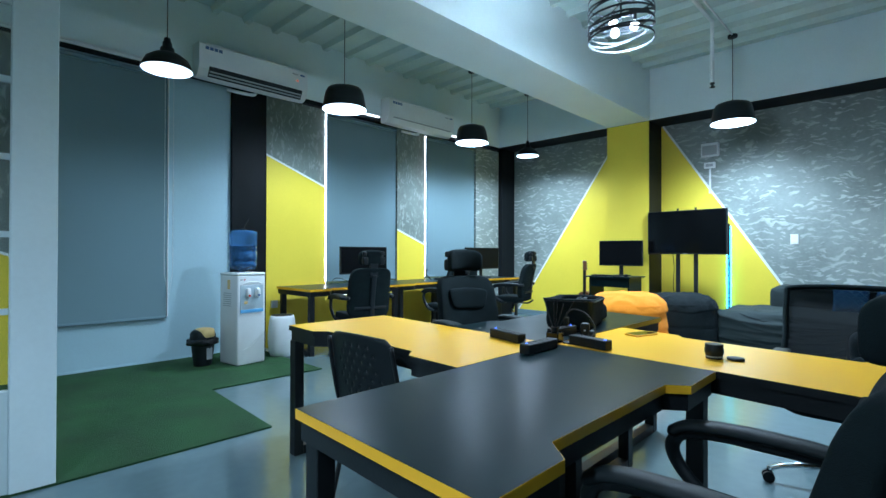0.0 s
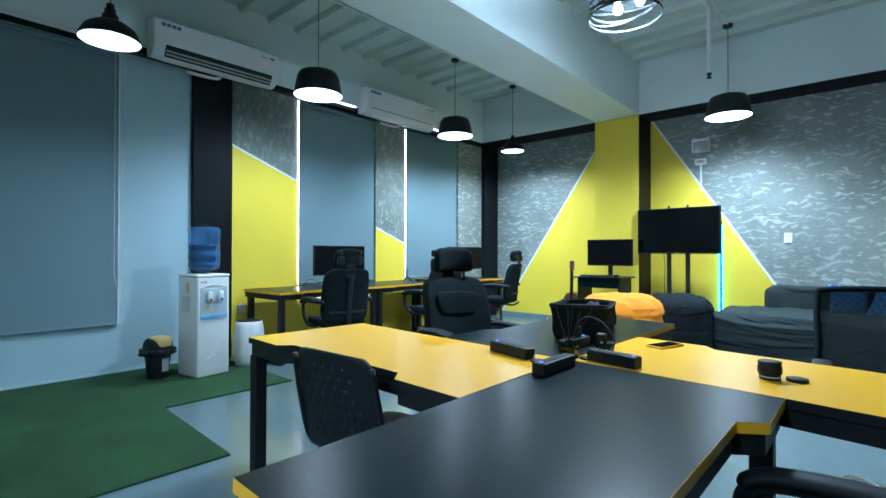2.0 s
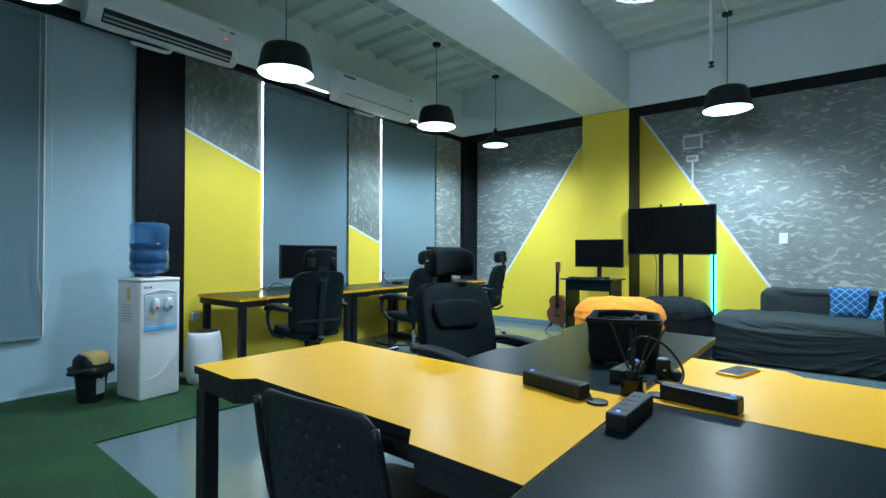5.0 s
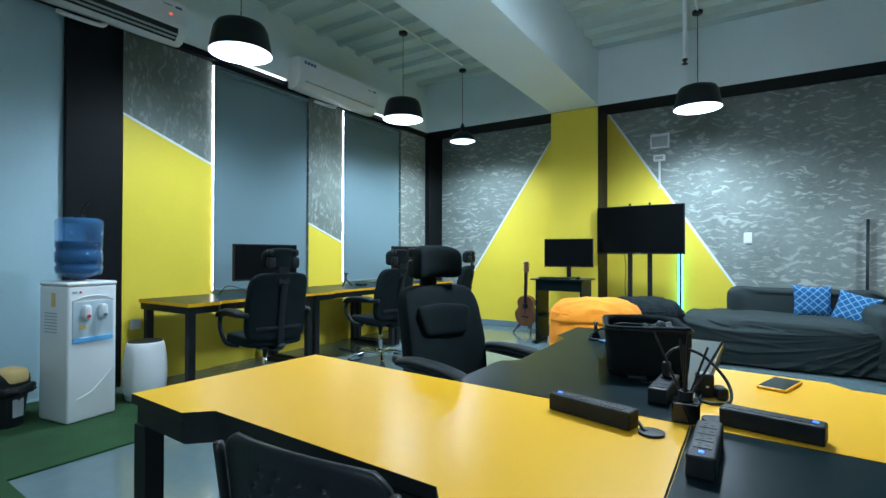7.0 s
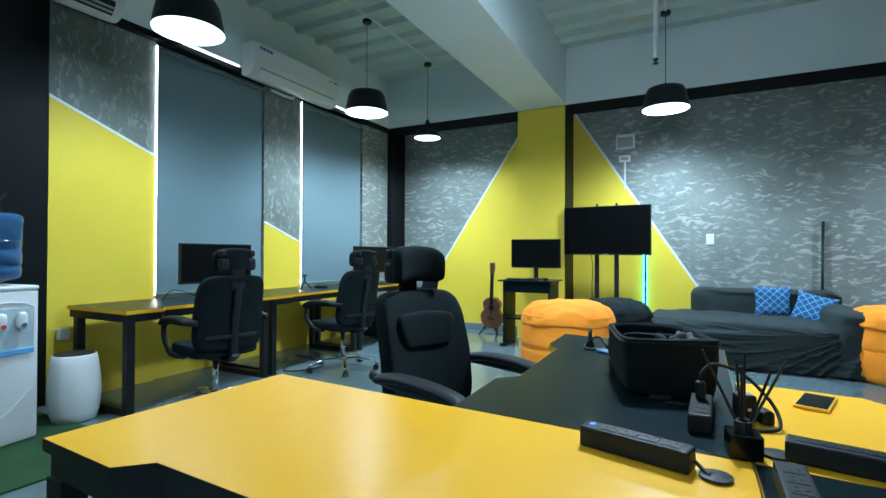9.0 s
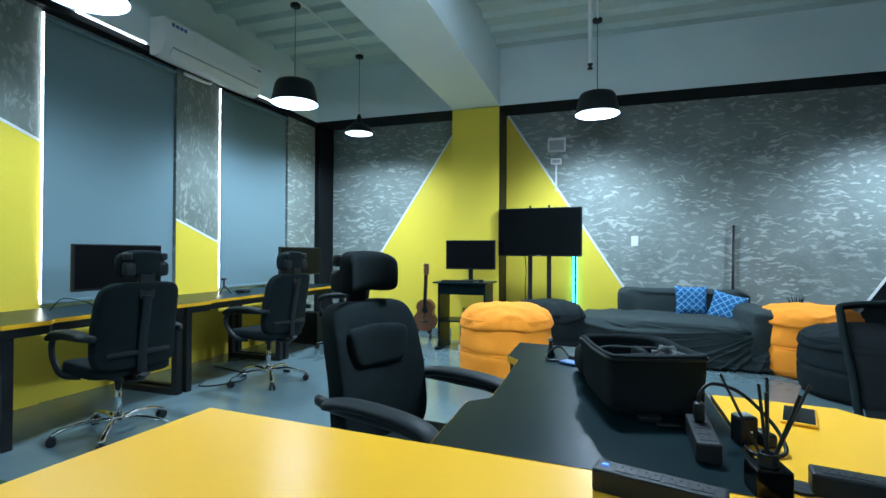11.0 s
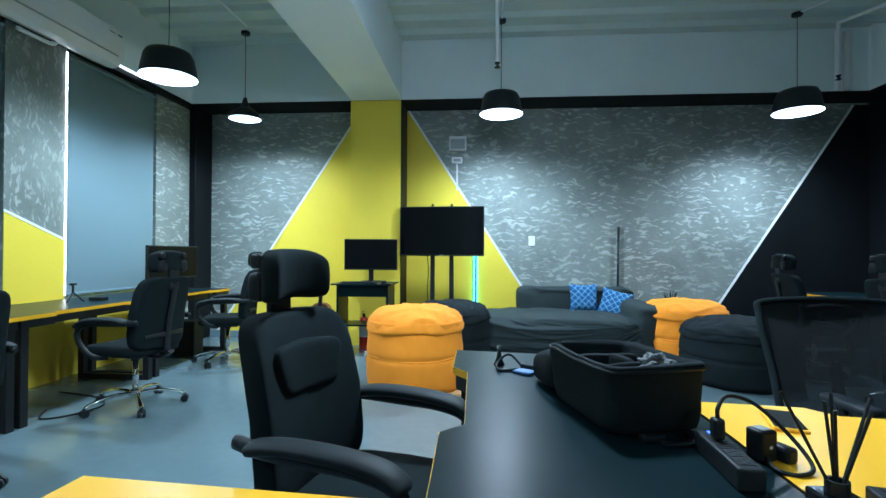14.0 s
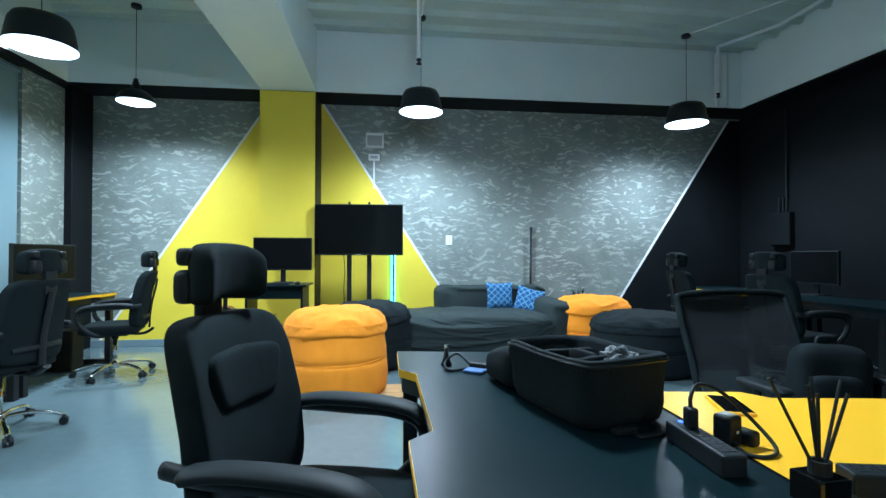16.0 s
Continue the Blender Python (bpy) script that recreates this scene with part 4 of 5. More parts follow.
for k in range(3):
    a = radians(120 * k + 20)
    part("bulb", soft(bmesh.new(), (0.1 * math.cos(a), 0.1 * math.sin(a), 0.105), (0.032, 0.032, 0.04), 1, 16, 10), "bulb", t, "glowing bulb", True)


# ---- screens ----
def monitor(m, w, h, zc, label="flat black computer monitor on a stand"):
    """A thin monitor facing +y; zc is the height of its middle above the desk."""
    t = thing("monitor", label, "monitor", m, "computer monitors")
    part("casing", B(-w / 2, w / 2, -0.035, 0.0, zc - h / 2, zc + h / 2, 0.006, 2), "plastic_black", t)
    part("screen", B(-w / 2 + 0.012, w / 2 - 0.012, 0.0005, 0.002, zc - h / 2 + 0.02, zc + h / 2 - 0.012), "screen_matt", t, "dark matt screen")
    bm = bmesh.new()
    box(bm, -0.03, 0.03, -0.06, -0.036, 0.012, zc, 0.006, 2)
    part("stand_neck", bm, "plastic_black", t)
    part("stand_foot", B(-0.12, 0.12, -0.13, 0.08, 0.0, 0.012, 0.005, 2), "plastic_black", t)
    return t


monitor(pose(-5.40, 4.05, 0.775, 0, 0, -90), 0.78, 0.37, 0.325)
monitor(pose(-5.32, 6.50, 0.775, 0, 0, -90), 0.88, 0.37, 0.335)
monitor(pose(-3.25, 7.30, 0.86, 0, 0, 184), 0.67, 0.39, 0.345)
monitor(pose(2.55, 6.1, 0.77, 0, 0, 90), 0.6, 0.36, 0.30)

# television on a floor stand
t = thing("television", "large flat black television on a two-post floor stand", "television", pose(-2.37, 7.49, 0, 0, 0, 176))
part("casing", B(-0.55, 0.55, -0.045, 0.0, 1.19, 1.83, 0.006, 2), "plastic_black", t)
part("screen", B(-0.538, 0.538, 0.0005, 0.003, 1.212, 1.82), "screen", t, "dark glossy screen")
part("badge", B(-0.03, 0.03, 0.0005, 0.0035, 1.196, 1.204), "grey_plastic", t, "small pale badge")
for x in (-0.125, 0.125):
    part("post", B(x - 0.028, x + 0.028, -0.075, -0.047, 0.03, 1.20, 0.004), "steel_black", t)
    part("mount_hook", B(x - 0.014, x + 0.014, -0.06, -0.046, 1.70, 1.865, 0.003), "steel_black", t)
part("cross_bar", B(-0.30, 0.30, -0.09, -0.076, 1.38, 1.44, 0.003), "steel_black", t)
part("foot", B(-0.40, 0.40, -0.30, 0.22, 0.0, 0.03, 0.008, 2), "steel_black", t)
bm = bmesh.new()
sweep(bm, curve([(0.20, -0.05, 1.25), (0.18, -0.06, 1.0), (0.19, -0.06, 0.7), (0.15, -0.1, 0.3), (0.10, -0.12, 0.04)], 6), 0.005, seg=6)
part("cable", bm, "plastic_black", t, "", True)

# coloured light pole behind the television
t = thing("light_pole", "thin black corner light pole with a glowing cyan strip", "lamp", pose(-1.93, 8.0, 0))
part("pole", B(-0.011, 0.011, -0.012, 0.010, 0.02, 1.64, 0.002), "steel_black", t)
part("light_strip", B(-0.036, 0.026, 0.0105, 0.016, 0.06, 1.60), "led_cyan", t, "glowing cyan strip")
part("foot", B(-0.06, 0.06, -0.06, 0.05, 0.0, 0.02, 0.004), "steel_black", t)

# ---- small computer desk ----
t = thing("computer_desk", "small black wooden computer desk with side panels", "desk", pose(-3.27, 7.14, 0))
part("tabletop", B(-0.36, 0.36, -0.27, 0.27, 0.84, 0.86, 0.004), "desk_black", t)
for x in (-0.30, 0.30):
    part("side_panel", B(x - 0.012, x + 0.012, -0.20, 0.25, 0.0, 0.839, 0.003), "desk_black", t)
part("apron", B(-0.287, 0.287, -0.19, -0.172, 0.70, 0.838, 0.003), "desk_black", t)
part("shelf", B(-0.287, 0.287, -0.14, 0.24, 0.34, 0.36, 0.003), "desk_black", t)
for x in (-0.30, 0.30):
    part("foot", B(x - 0.03, x + 0.03, -0.28, 0.25, -0.0, 0.04, 0.012, 2), "desk_black", t)
t = thing("keyboard", "black keyboard on the small desk", "keyboard", pose(-3.32, 6.97, 0.86, 0, 0, 2))
part("tray", B(-0.21, 0.21, -0.065, 0.065, 0, 0.016, 0.005, 2), "plastic_black", t)
for r in range(5):
    for c in range(14):
        part("key", B(-0.2 + c * 0.0287, -0.176 + c * 0.0287, -0.058 + r * 0.0235, -0.039 + r * 0.0235, 0.016, 0.023), "steel_black", t)
solid("mouse", soft(bmesh.new(), (0, 0, 0.018), (0.03, 0.05, 0.018), 0.7, 18, 10), "plastic_black", "small black computer mouse on the desk", "mouse", pose(-3.02, 6.98, 0.86), smooth=True)

# fire extinguisher under the desk
t = thing("fire_extinguisher", "red fire extinguisher standing under the desk", "fire extinguisher", pose(-3.36, 7.42, 0))
part("cylinder", lathe(bmesh.new(), [(0.055, 0), (0.06, 0.01), (0.06, 0.34), (0.045, 0.385), (0.02, 0.40)], 24), "red", t, "", True)
part("label", lathe(bmesh.new(), [(0.0605, 0.15), (0.0615, 0.151), (0.0615, 0.29), (0.0605, 0.291)], 24, caps=False), "white_plastic", t, "pale printed label")
bm = lathe(bmesh.new(), [(0.018, 0.40), (0.018, 0.44), (0.01, 0.445)], 12)
box(bm, -0.012, 0.012, -0.09, 0.02, 0.44, 0.452, 0.003)
box(bm, -0.01, 0.01, -0.08, 0.02, 0.47, 0.48, 0.003)
part("valve", bm, "plastic_black", t)

# ---- guitar on a stand ----
t = thing("guitar", "brown acoustic guitar leaning on a black stand", "guitar", pose(-4.02, 7.62, 0.10, -8, -5, 178))


def waist(v):
    return 0.175 - 0.055 * math.exp(-((v - 0.60) / 0.13) ** 2) - 0.045 * max(0, v - 0.6) * 2


bm = bmesh.new()
outline = []
for k in range(40):
    a = math.pi * k / 39
    v = 0.5 - 0.5 * math.cos(a)
    outline.append((waist(v) * math.sin(a) ** 0.62, 0.46 * v))
outline = outline + [(-x, z) for x, z in outline[-2:0:-1]]
part("body", slab(bm, outline, -0.09, 0.0, "y"), "wood", t, "brown wooden body")
bm = bmesh.new()
sweep(bm, [(0, 0.001, 0.31), (0, 0.004, 0.31)], 0.045, seg=24)
part("sound_hole", bm, "plastic_black", t, "dark round sound hole")
part("bridge", B(-0.06, 0.06, 0.0, 0.01, 0.135, 0.155, 0.003), "plastic_black", t)
part("neck", B(-0.024, 0.024, -0.02, 0.008, 0.40, 0.83, 0.004), "wood", t)
part("fretboard", B(-0.022, 0.022, 0.0085, 0.013, 0.36, 0.83), "plastic_black", t)
part("headstock", B(-0.035, 0.035, -0.02, 0.0, 0.831, 0.99, 0.006), "wood", t)
for k in range(3):
    for s in (-1, 1):
        bm = bmesh.new()
        sweep(bm, [(s * 0.035, -0.01, 0.86 + 0.045 * k), (s * 0.055, -0.01, 0.86 + 0.045 * k)], 0.008, seg=8)
        part("tuner", bm, "chrome", t, "metal tuning peg")
for k in range(6):
    bm = bmesh.new()
    sweep(bm, [(-0.016 + 0.0064 * k, 0.014, 0.145), (-0.014 + 0.0056 * k, 0.014, 0.84)], 0.0009, seg=4)
    part("string", bm, "chrome", t)
t = thing("guitar_stand", "folding black guitar stand on the floor", "stand", pose(-4.02, 7.62, 0, 0, 0, 178))
for s in (-1, 1):
    bm = bmesh.new()
    sweep(bm, curve([(0, -0.12, 0.28), (s * 0.08, -0.06, 0.16), (s * 0.14, 0.10, 0.012)], 5), 0.012, seg=8)
    sweep(bm, curve([(s * 0.08, -0.06, 0.16), (s * 0.09, 0.0, 0.085), (s * 0.09, 0.05, 0.085), (s * 0.09, 0.06, 0.12)], 4), 0.009, seg=8)
    part("leg", bm, "plastic_black", t, "", True)
bm = bmesh.new()
sweep(bm, [(0, -0.12, 0.28), (0, -0.22, 0.012)], 0.012, seg=8)
part("back_leg", bm, "plastic_black", t)


# ---- bean bags ----
def bean_bag(name, label, mat, x, y, r, h, turn, seed, tag=False):
    """A stuffed drum with a sewn-on cap that sags over its rim."""
    t = thing(name, label, "bean bag", pose(x, y, 0, 0, 0, turn), "bean bags")
    nu = 96

    def grid(rows, close):
        bm = bmesh.new()
        vs = [[bm.verts.new(p) for p in row] for row in rows]
        for a, b in zip(vs, vs[1:]):
            for j in range(nu):
                bm.faces.new((a[j], a[(j + 1) % nu], b[(j + 1) % nu], b[j]))
        if close:
            bm.faces.new(vs[0][::-1])
        bm.faces.new(vs[-1])
        return bm
    rows = []
    for k in range(31):
        v = k / 30
        z = h * 0.84 * v
        w = r * (0.985 + 0.045 * math.sin(math.pi * min(1, v * 1.15)) - 0.01 * v)
        w *= 1 - 0.03 * math.exp(-((v - 0.50) / 0.025) ** 2)
        if v < 0.1:
            w *= 0.90 + 0.10 * math.sqrt(v / 0.1)
        row = []
        for j in range(nu):
            a = 2 * math.pi * j / nu
            c, s = math.cos(a), math.sin(a)
            d = 0.016 * noise.noise((c * 2 + seed, s * 2, z * 3)) + 0.006 * noise.noise((c * 8, s * 8 + seed, z * 9))
            row.append(((w + d) * c, (w + d) * s, z))
        rows.append(row)
    part("body", grid(rows, True), mat, t, "", True)
    rows = []
    for k in range(27):
        q = k / 26
        row = []
        for j in range(nu):
            a = 2 * math.pi * j / nu
            c, s = math.cos(a), math.sin(a)
            rim = h * (0.71 + 0.06 * noise.noise((c * 1.3 + seed, s * 1.3, 1)))
            w = r * (1.0 if k else 0.96) * max(0.02, math.cos(q * math.pi / 2)) ** 0.55
            z = rim + (h - rim) * math.sin(q * math.pi / 2) ** 0.85
            calm = min(1.0, 1.2 * w / r)
            ridge = (1 - abs(noise.noise((c * 1.9 * w / r + seed, s * 1.9 * w / r, q * 1.5)))) ** 4
            fine = (1 - abs(noise.noise((c * 5 + seed, s * 5, q * 2.5 + seed)))) ** 5
            d = calm * (0.014 * ridge + 0.010 * fine * (1 - q) - 0.004)
            row.append(((w + d) * c, (w + d) * s, z + calm * (0.035 * ridge * q + 0.012 * fine - 0.018)))
        rows.append(row)
    part("cap", grid(rows, False), mat, t, "wrinkled sewn-on cap", True)
    bm = bmesh.new()
    ring = [(r * 0.998 * math.cos(2 * math.pi * j / 48), r * 0.998 * math.sin(2 * math.pi * j / 48), h * 0.42 + 0.008 * math.sin(3 * 2 * math.pi * j / 48)) for j in range(49)]
    sweep(bm, ring, 0.006, 0.008, 6)
    part("seam", bm, mat, t, "", True)
    if tag:
        part("care_tag", B(r * 0.985, r * 1.06, -0.012, 0.012, h * 0.36, h * 0.45, 0.002), "white_plastic", t, "small white tag")
    return t


bean_bag("bean_bag", "plump orange canvas bean bag with a side seam", "orange", -2.46, 5.70, 0.438, 0.745, 195, 1.0, True)
bean_bag("bean_bag", "slumped charcoal canvas bean bag by the sofa", "dark_cloth", -2.20, 6.72, 0.44, 0.69, 60, 4.0)
bean_bag("bean_bag", "orange canvas bean bag slumped against the sofa end", "orange", 0.46, 7.02, 0.46, 0.71, 20, 7.0)
bean_bag("bean_bag", "charcoal canvas bean bag in front of an orange one", "dark_cloth", 0.64, 6.18, 0.515, 0.61, 120, 9.0, True)

# low wooden board under the orange bean bag
t = thing("wooden_board", "low light wooden board on the floor", "board", pose(-2.2, 5.75, 0))
for k in range(3):
    part("plank", B(-0.02, 0.6, -0.35 + 0.14 * k, -0.22 + 0.14 * k, 0.0, 0.02, 0.003), "pallet", t)

# ---- sofa ----
t = thing("sofa", "dark grey cloth-covered chaise sofa with one arm", "sofa", pose(0, 0, 0))


def drape(seed):
    """Cloth folds: slanting ridges over the front, small wrinkles elsewhere."""
    def f(p):
        ridge = 1 - abs(noise.noise((p.x * 0.9 + p.z * 1.6 + seed, p.z * 7.5 + p.x * 2.6, seed)))
        fold = 0.030 * ridge ** 5
        small = 0.012 * noise.noise((p.x * 2 + seed, p.y * 3, p.z * 14 + p.x * 3)) + 0.006 * noise.noise((p.x * 9, seed, p.z * 9))
        top = 0.016 * (1 - abs(noise.noise((p.x * 3.5, p.y * 1.6 + p.x, seed + 4)))) ** 4
        return p + Vector((0, -(fold + abs(small)) if p.y < 0 else 0, small + (top if p.z > 0.1 else 0)))
    return f


part("seat", soft(bmesh.new(), (-0.86, 7.38, 0.24), (0.98, 0.56, 0.26), 0.28, 170, 70, 0.02, 3, 11, drape(2)), "sofa", t, "", True)
bm = bmesh.new()
nx, nz = 130, 44
sheets = []
for back in (0.0, 0.012):
    sheet = []
    for k in range(nz + 1):
        v = k / nz
        row = []
        for i in range(nx + 1):
            u = i / nx
            x, z = -1.83 + 1.98 * u, 0.02 + 0.475 * v
            dx, dz = 0.16 - x, 0.50 - z
            far = math.hypot(dx, dz)
            ang = math.atan2(dz, dx) + 0.10 * far
            fan = 1 - abs(noise.noise((ang * 6.5, 0.35 * far, 5.0)))
            swag = 1 - abs(noise.noise((x * 0.8, (z - 0.12 * (x + 0.85) ** 2) * 11.0, 9.0)))
            amp = min(1, far / 0.35) * (1 - 0.75 * v ** 6)
            fold = amp * (0.060 * fan ** 5 + 0.030 * swag ** 6) + 0.006 * noise.noise((x * 6, z * 9, 2))
            rim = 0.07 * max(0, (v - 0.86) / 0.14) ** 2 + 0.10 * max(0, (0.06 - u) / 0.06) ** 2 + 0.05 * max(0, (u - 0.96) / 0.04) ** 2
            row.append(bm.verts.new((x, 6.835 - fold + rim + back, z)))
        sheet.append(row)
    sheets.append(sheet)
for sheet in sheets:
    for k in range(nz):
        for i in range(nx):
            bm.faces.new((sheet[k][i], sheet[k][i + 1], sheet[k + 1][i + 1], sheet[k + 1][i]))
for k in range(nz):
    for i in (0, nx):
        bm.faces.new((sheets[0][k][i], sheets[0][k + 1][i], sheets[1][k + 1][i], sheets[1][k][i]))
for i in range(nx):
    for k in (0, nz):
        bm.faces.new((sheets[0][k][i], sheets[0][k][i + 1], sheets[1][k][i + 1], sheets[1][k][i]))
part("draped_front", bm, "sofa", t, "cloth cover hanging in slanting folds", True)
part("backrest", soft(bmesh.new(), (-0.62, 7.90, 0.45), (0.76, 0.17, 0.32), 0.18, 90, 36, 0.015, 3, 12, drape(3)), "sofa", t, "", True)
part("arm", soft(bmesh.new(), (0.02, 7.36, 0.33), (0.17, 0.56, 0.32), 0.38, 80, 40, 0.02, 4, 13, drape(4)), "sofa", t, "", True)


def cushion(x, y, z, turn, tilt, roll):
    """A square cushion, full in the middle and drawn out at its four corners."""
    bm, n = bmesh.new(), 22
    faces = []
    for side in (-1, 1):
        g = []
        for i in range(n + 1):
            row = []
            for k in range(n + 1):
                u, v = -1 + 2 * i / n, -1 + 2 * k / n
                pull = 1 - 0.10 * (1 - v * v) * abs(u) ** 3, 1 - 0.10 * (1 - u * u) * abs(v) ** 3
                full = (max(0, 1 - u ** 4) * max(0, 1 - v ** 4)) ** 0.6
                crease = 0.008 * noise.noise((u * 3 + x, v * 3, side * 2.0)) * full
                row.append(bm.verts.new((0.185 * u * pull[0], side * (0.004 + 0.066 * full) + crease, 0.185 * v * pull[1])))
            g.append(row)
        faces.append(g)
        for i in range(n):
            for k in range(n):
                bm.faces.new((g[i][k], g[i + 1][k], g[i + 1][k + 1], g[i][k + 1]))
    a, b = faces
    rim = [(i, 0) for i in range(n)] + [(n, k) for k in range(n)] + [(i, n) for i in range(n, 0, -1)] + [(0, k) for k in range(n, 0, -1)]
    for (i, k), (i2, k2) in zip(rim, rim[1:] + rim[:1]):
        bm.faces.new((a[i][k], a[i2][k2], b[i2][k2], b[i][k]))
    return solid("cushion", bm, "pillow", "blue cushion with a pale lattice pattern on the sofa", "cushion", pose(x, y, z, tilt, roll, turn), "blue patterned cushions", smooth=True)


cushion(-0.54, 7.63, 0.655, 4, -10, 0)
cushion(-0.18, 7.52, 0.595, -18, -22, 14)

# pole leaning behind the sofa, wall fittings
bm = bmesh.new()
sweep(bm, [(-0.01, 8.04, 0.0), (0.01, 8.04, 1.60)], 0.016, seg=12)
solid("pole", bm, "steel_black", "thin black pole standing behind the sofa", "pole", smooth=True)
t = thing("emergency_light", "pale grey emergency light box on the wall", "emergency light", pose(-2.19, YB, 2.76))
part("housing", B(-0.12, 0.12, -0.075, 0, -0.10, 0.10, 0.01, 2), "white_plastic", t)
part("lens", B(-0.10, 0.10, -0.079, -0.0755, -0.08, 0.06, 0.002), "grey_plastic", t, "grey lens")
for x in (-0.09, 0.09):
    part("bracket", B(x - 0.02, x + 0.02, -0.03, 0, 0.101, 0.14, 0.003), "grey_plastic", t)
t = thing("socket_box", "white surface socket box with conduit on the wall", "socket", pose(-2.20, YB, 2.53))
part("housing", B(-0.075, 0.075, -0.045, 0, -0.045, 0.045, 0.006, 2), "white_plastic", t)
part("plate", B(-0.05, 0.05, -0.048, -0.0455, -0.02, 0.02, 0.002), "grey_plastic", t, "grey cover plate")
part("conduit", B(-0.012, 0.012, -0.022, 0, -0.42, -0.0455), "white_plastic", t)
t = thing("light_switch", "white double light switch plate on the plaster wall", "switch", pose(-1.16, YB, 1.40))
part("plate", B(-0.045, 0.045, -0.014, 0, -0.07, 0.07, 0.004, 2), "white_plastic", t)
for z in (-0.03, 0.03):
    part("rocker", B(-0.02, 0.02, -0.019, -0.0142, z - 0.02, z + 0.02, 0.002), "white_plastic", t)
solid("wall_socket", B(XL + 0.056, XL + 0.10, 2.93, 3.01, 0.50, 0.59, 0.006, 2), "white_plastic", "white wall socket under the desk", "socket")
# plant tips behind the bean bag
t = thing("potted_plant", "small dark spiky plant behind the bean bag", "plant", pose(0.62, 7.82, 0))
part("pot", lathe(bmesh.new(), [(0.07, 0), (0.09, 0.01), (0.11, 0.42), (0.10, 0.43)], 20), "plastic_black", t, "", True)
for k in range(14):
    a, s = k * 2.4, 0.5 + 0.5 * ((k * 7) % 5) / 5
    bm = bmesh.new()
    sweep(bm, curve([(0.02 * math.cos(a), 0.02 * math.sin(a), 0.42), (0.07 * s * math.cos(a), 0.07 * s * math.sin(a), 0.60), (0.15 * s * math.cos(a), 0.15 * s * math.sin(a), 0.74)], 4), 0.012, 0.003, 6, [1, 1, 1, 1, 0.9, 0.7, 0.5, 0.3, 0.05])
    part("leaf", bm, "dark_cloth", t, "", True)


# ---- pipes under the ceiling ----
def sprinkler(name, path, head, cat="sprinkler"):
    t = thing(name, "white sprinkler pipe with a hanging head under the ceiling", cat, None, "sprinkler pipes")
    bm = bmesh.new()
    sweep(bm, path, 0.022, seg=10)
    part("pipe", bm, "white_plastic", t)
    bm = bmesh.new()
    sweep(bm, [(head[0], head[1], path_top), (head[0], head[1], head[2] + 0.03)], 0.022, seg=10)
    part("drop_pipe", bm, "white_plastic", t)
    bm = lathe(bmesh.new(), [(0.012, -0.03), (0.03, -0.025), (0.03, -0.018), (0.014, -0.01), (0.014, 0.01), (0.026, 0.014), (0.026, 0.03)], 14, head)
    part("head", bm, "plastic_black", t, "dark sprinkler head")


path_top = ZC - 0.083
sprinkler("sprinkler", [(-1.70, 6.33, path_top), (-1.70, 2.6, path_top), (-1.70, -2.4, path_top)], (-1.70, 6.33, 3.19))
sprinkler("sprinkler", [(2.30, 7.25, path_top), (2.62, 6.6, path_top), (2.62, -2.4, path_top)], (2.30, 7.25, 3.30))
bm = bmesh.new()
sweep(bm, [(2.50, 7.56, 3.25), (2.50, 7.56, ZC - 0.051)], 0.03, seg=10)
sweep(bm, [(2.62, 7.56, 3.25), (2.62, 7.56, ZC - 0.051)], 0.045, seg=12)
solid("wall_pipe", bm, "white_plastic", "white pipes running up the wall corner", "pipe")
for pts in ([(-1.63, 7.0, ZC - 0.072), (-1.63, 5.2, ZC - 0.072), (-0.6, 3.2, ZC - 0.072), (-0.6, -2.4, ZC - 0.072)],
            [(1.7, 7.0, ZC - 0.072), (2.3, 6.0, ZC - 0.072), (2.3, -2.4, ZC - 0.072)],
            [(-4.70, 6.9, ZC - 0.072), (-4.76, 3.3, ZC - 0.072), (-4.33, 1.3, ZC - 0.072), (-4.33, -2.4, ZC - 0.072)]):
    bm = bmesh.new()
    sweep(bm, pts, 0.011, seg=8)
    solid("conduit", bm, "white_plastic", "thin white wiring conduit under the ceiling", "conduit", group="ceiling conduits")
t = thing("smoke_detector", "small white smoke detector on the ceiling", "smoke detector", pose(1.45, 5.75, ZC - 0.061))
part("base", lathe(bmesh.new(), [(0.06, -0.02), (0.06, 0.0), (0.02, 0.0)], 20), "white_plastic", t, "", True)
part("cap", lathe(bmesh.new(), [(0.02, -0.065), (0.045, -0.06), (0.05, -0.02), (0.02, -0.02)], 20), "white_plastic", t, "", True)
t = thing("panel_board", "grey electric panel board on the black wall", "panel", pose(XR, 7.25, 1.55))
part("cabinet", B(-0.08, 0, -0.16, 0.16, -0.22, 0.22, 0.006), "black_wall", t)
part("door", B(-0.09, -0.0805, -0.15, 0.15, -0.21, 0.21, 0.003), "black_wall", t)
bm = bmesh.new()
for dy in (-0.06, 0.0, 0.06):
    sweep(bm, [(-0.03, dy, 0.22), (-0.03, dy, 1.6 if dy == -0.06 else 0.42)], 0.012, seg=8)
part("conduit", bm, "steel_black", t)
for y in (5.2, 2.9):
    solid("trim_post_east", B(XR - 0.02, XR, y - 0.05, y + 0.05, 0, ZB - 0.031, 0.004), "black_wall", "black upright strip on the black wall", "trim", **structure)


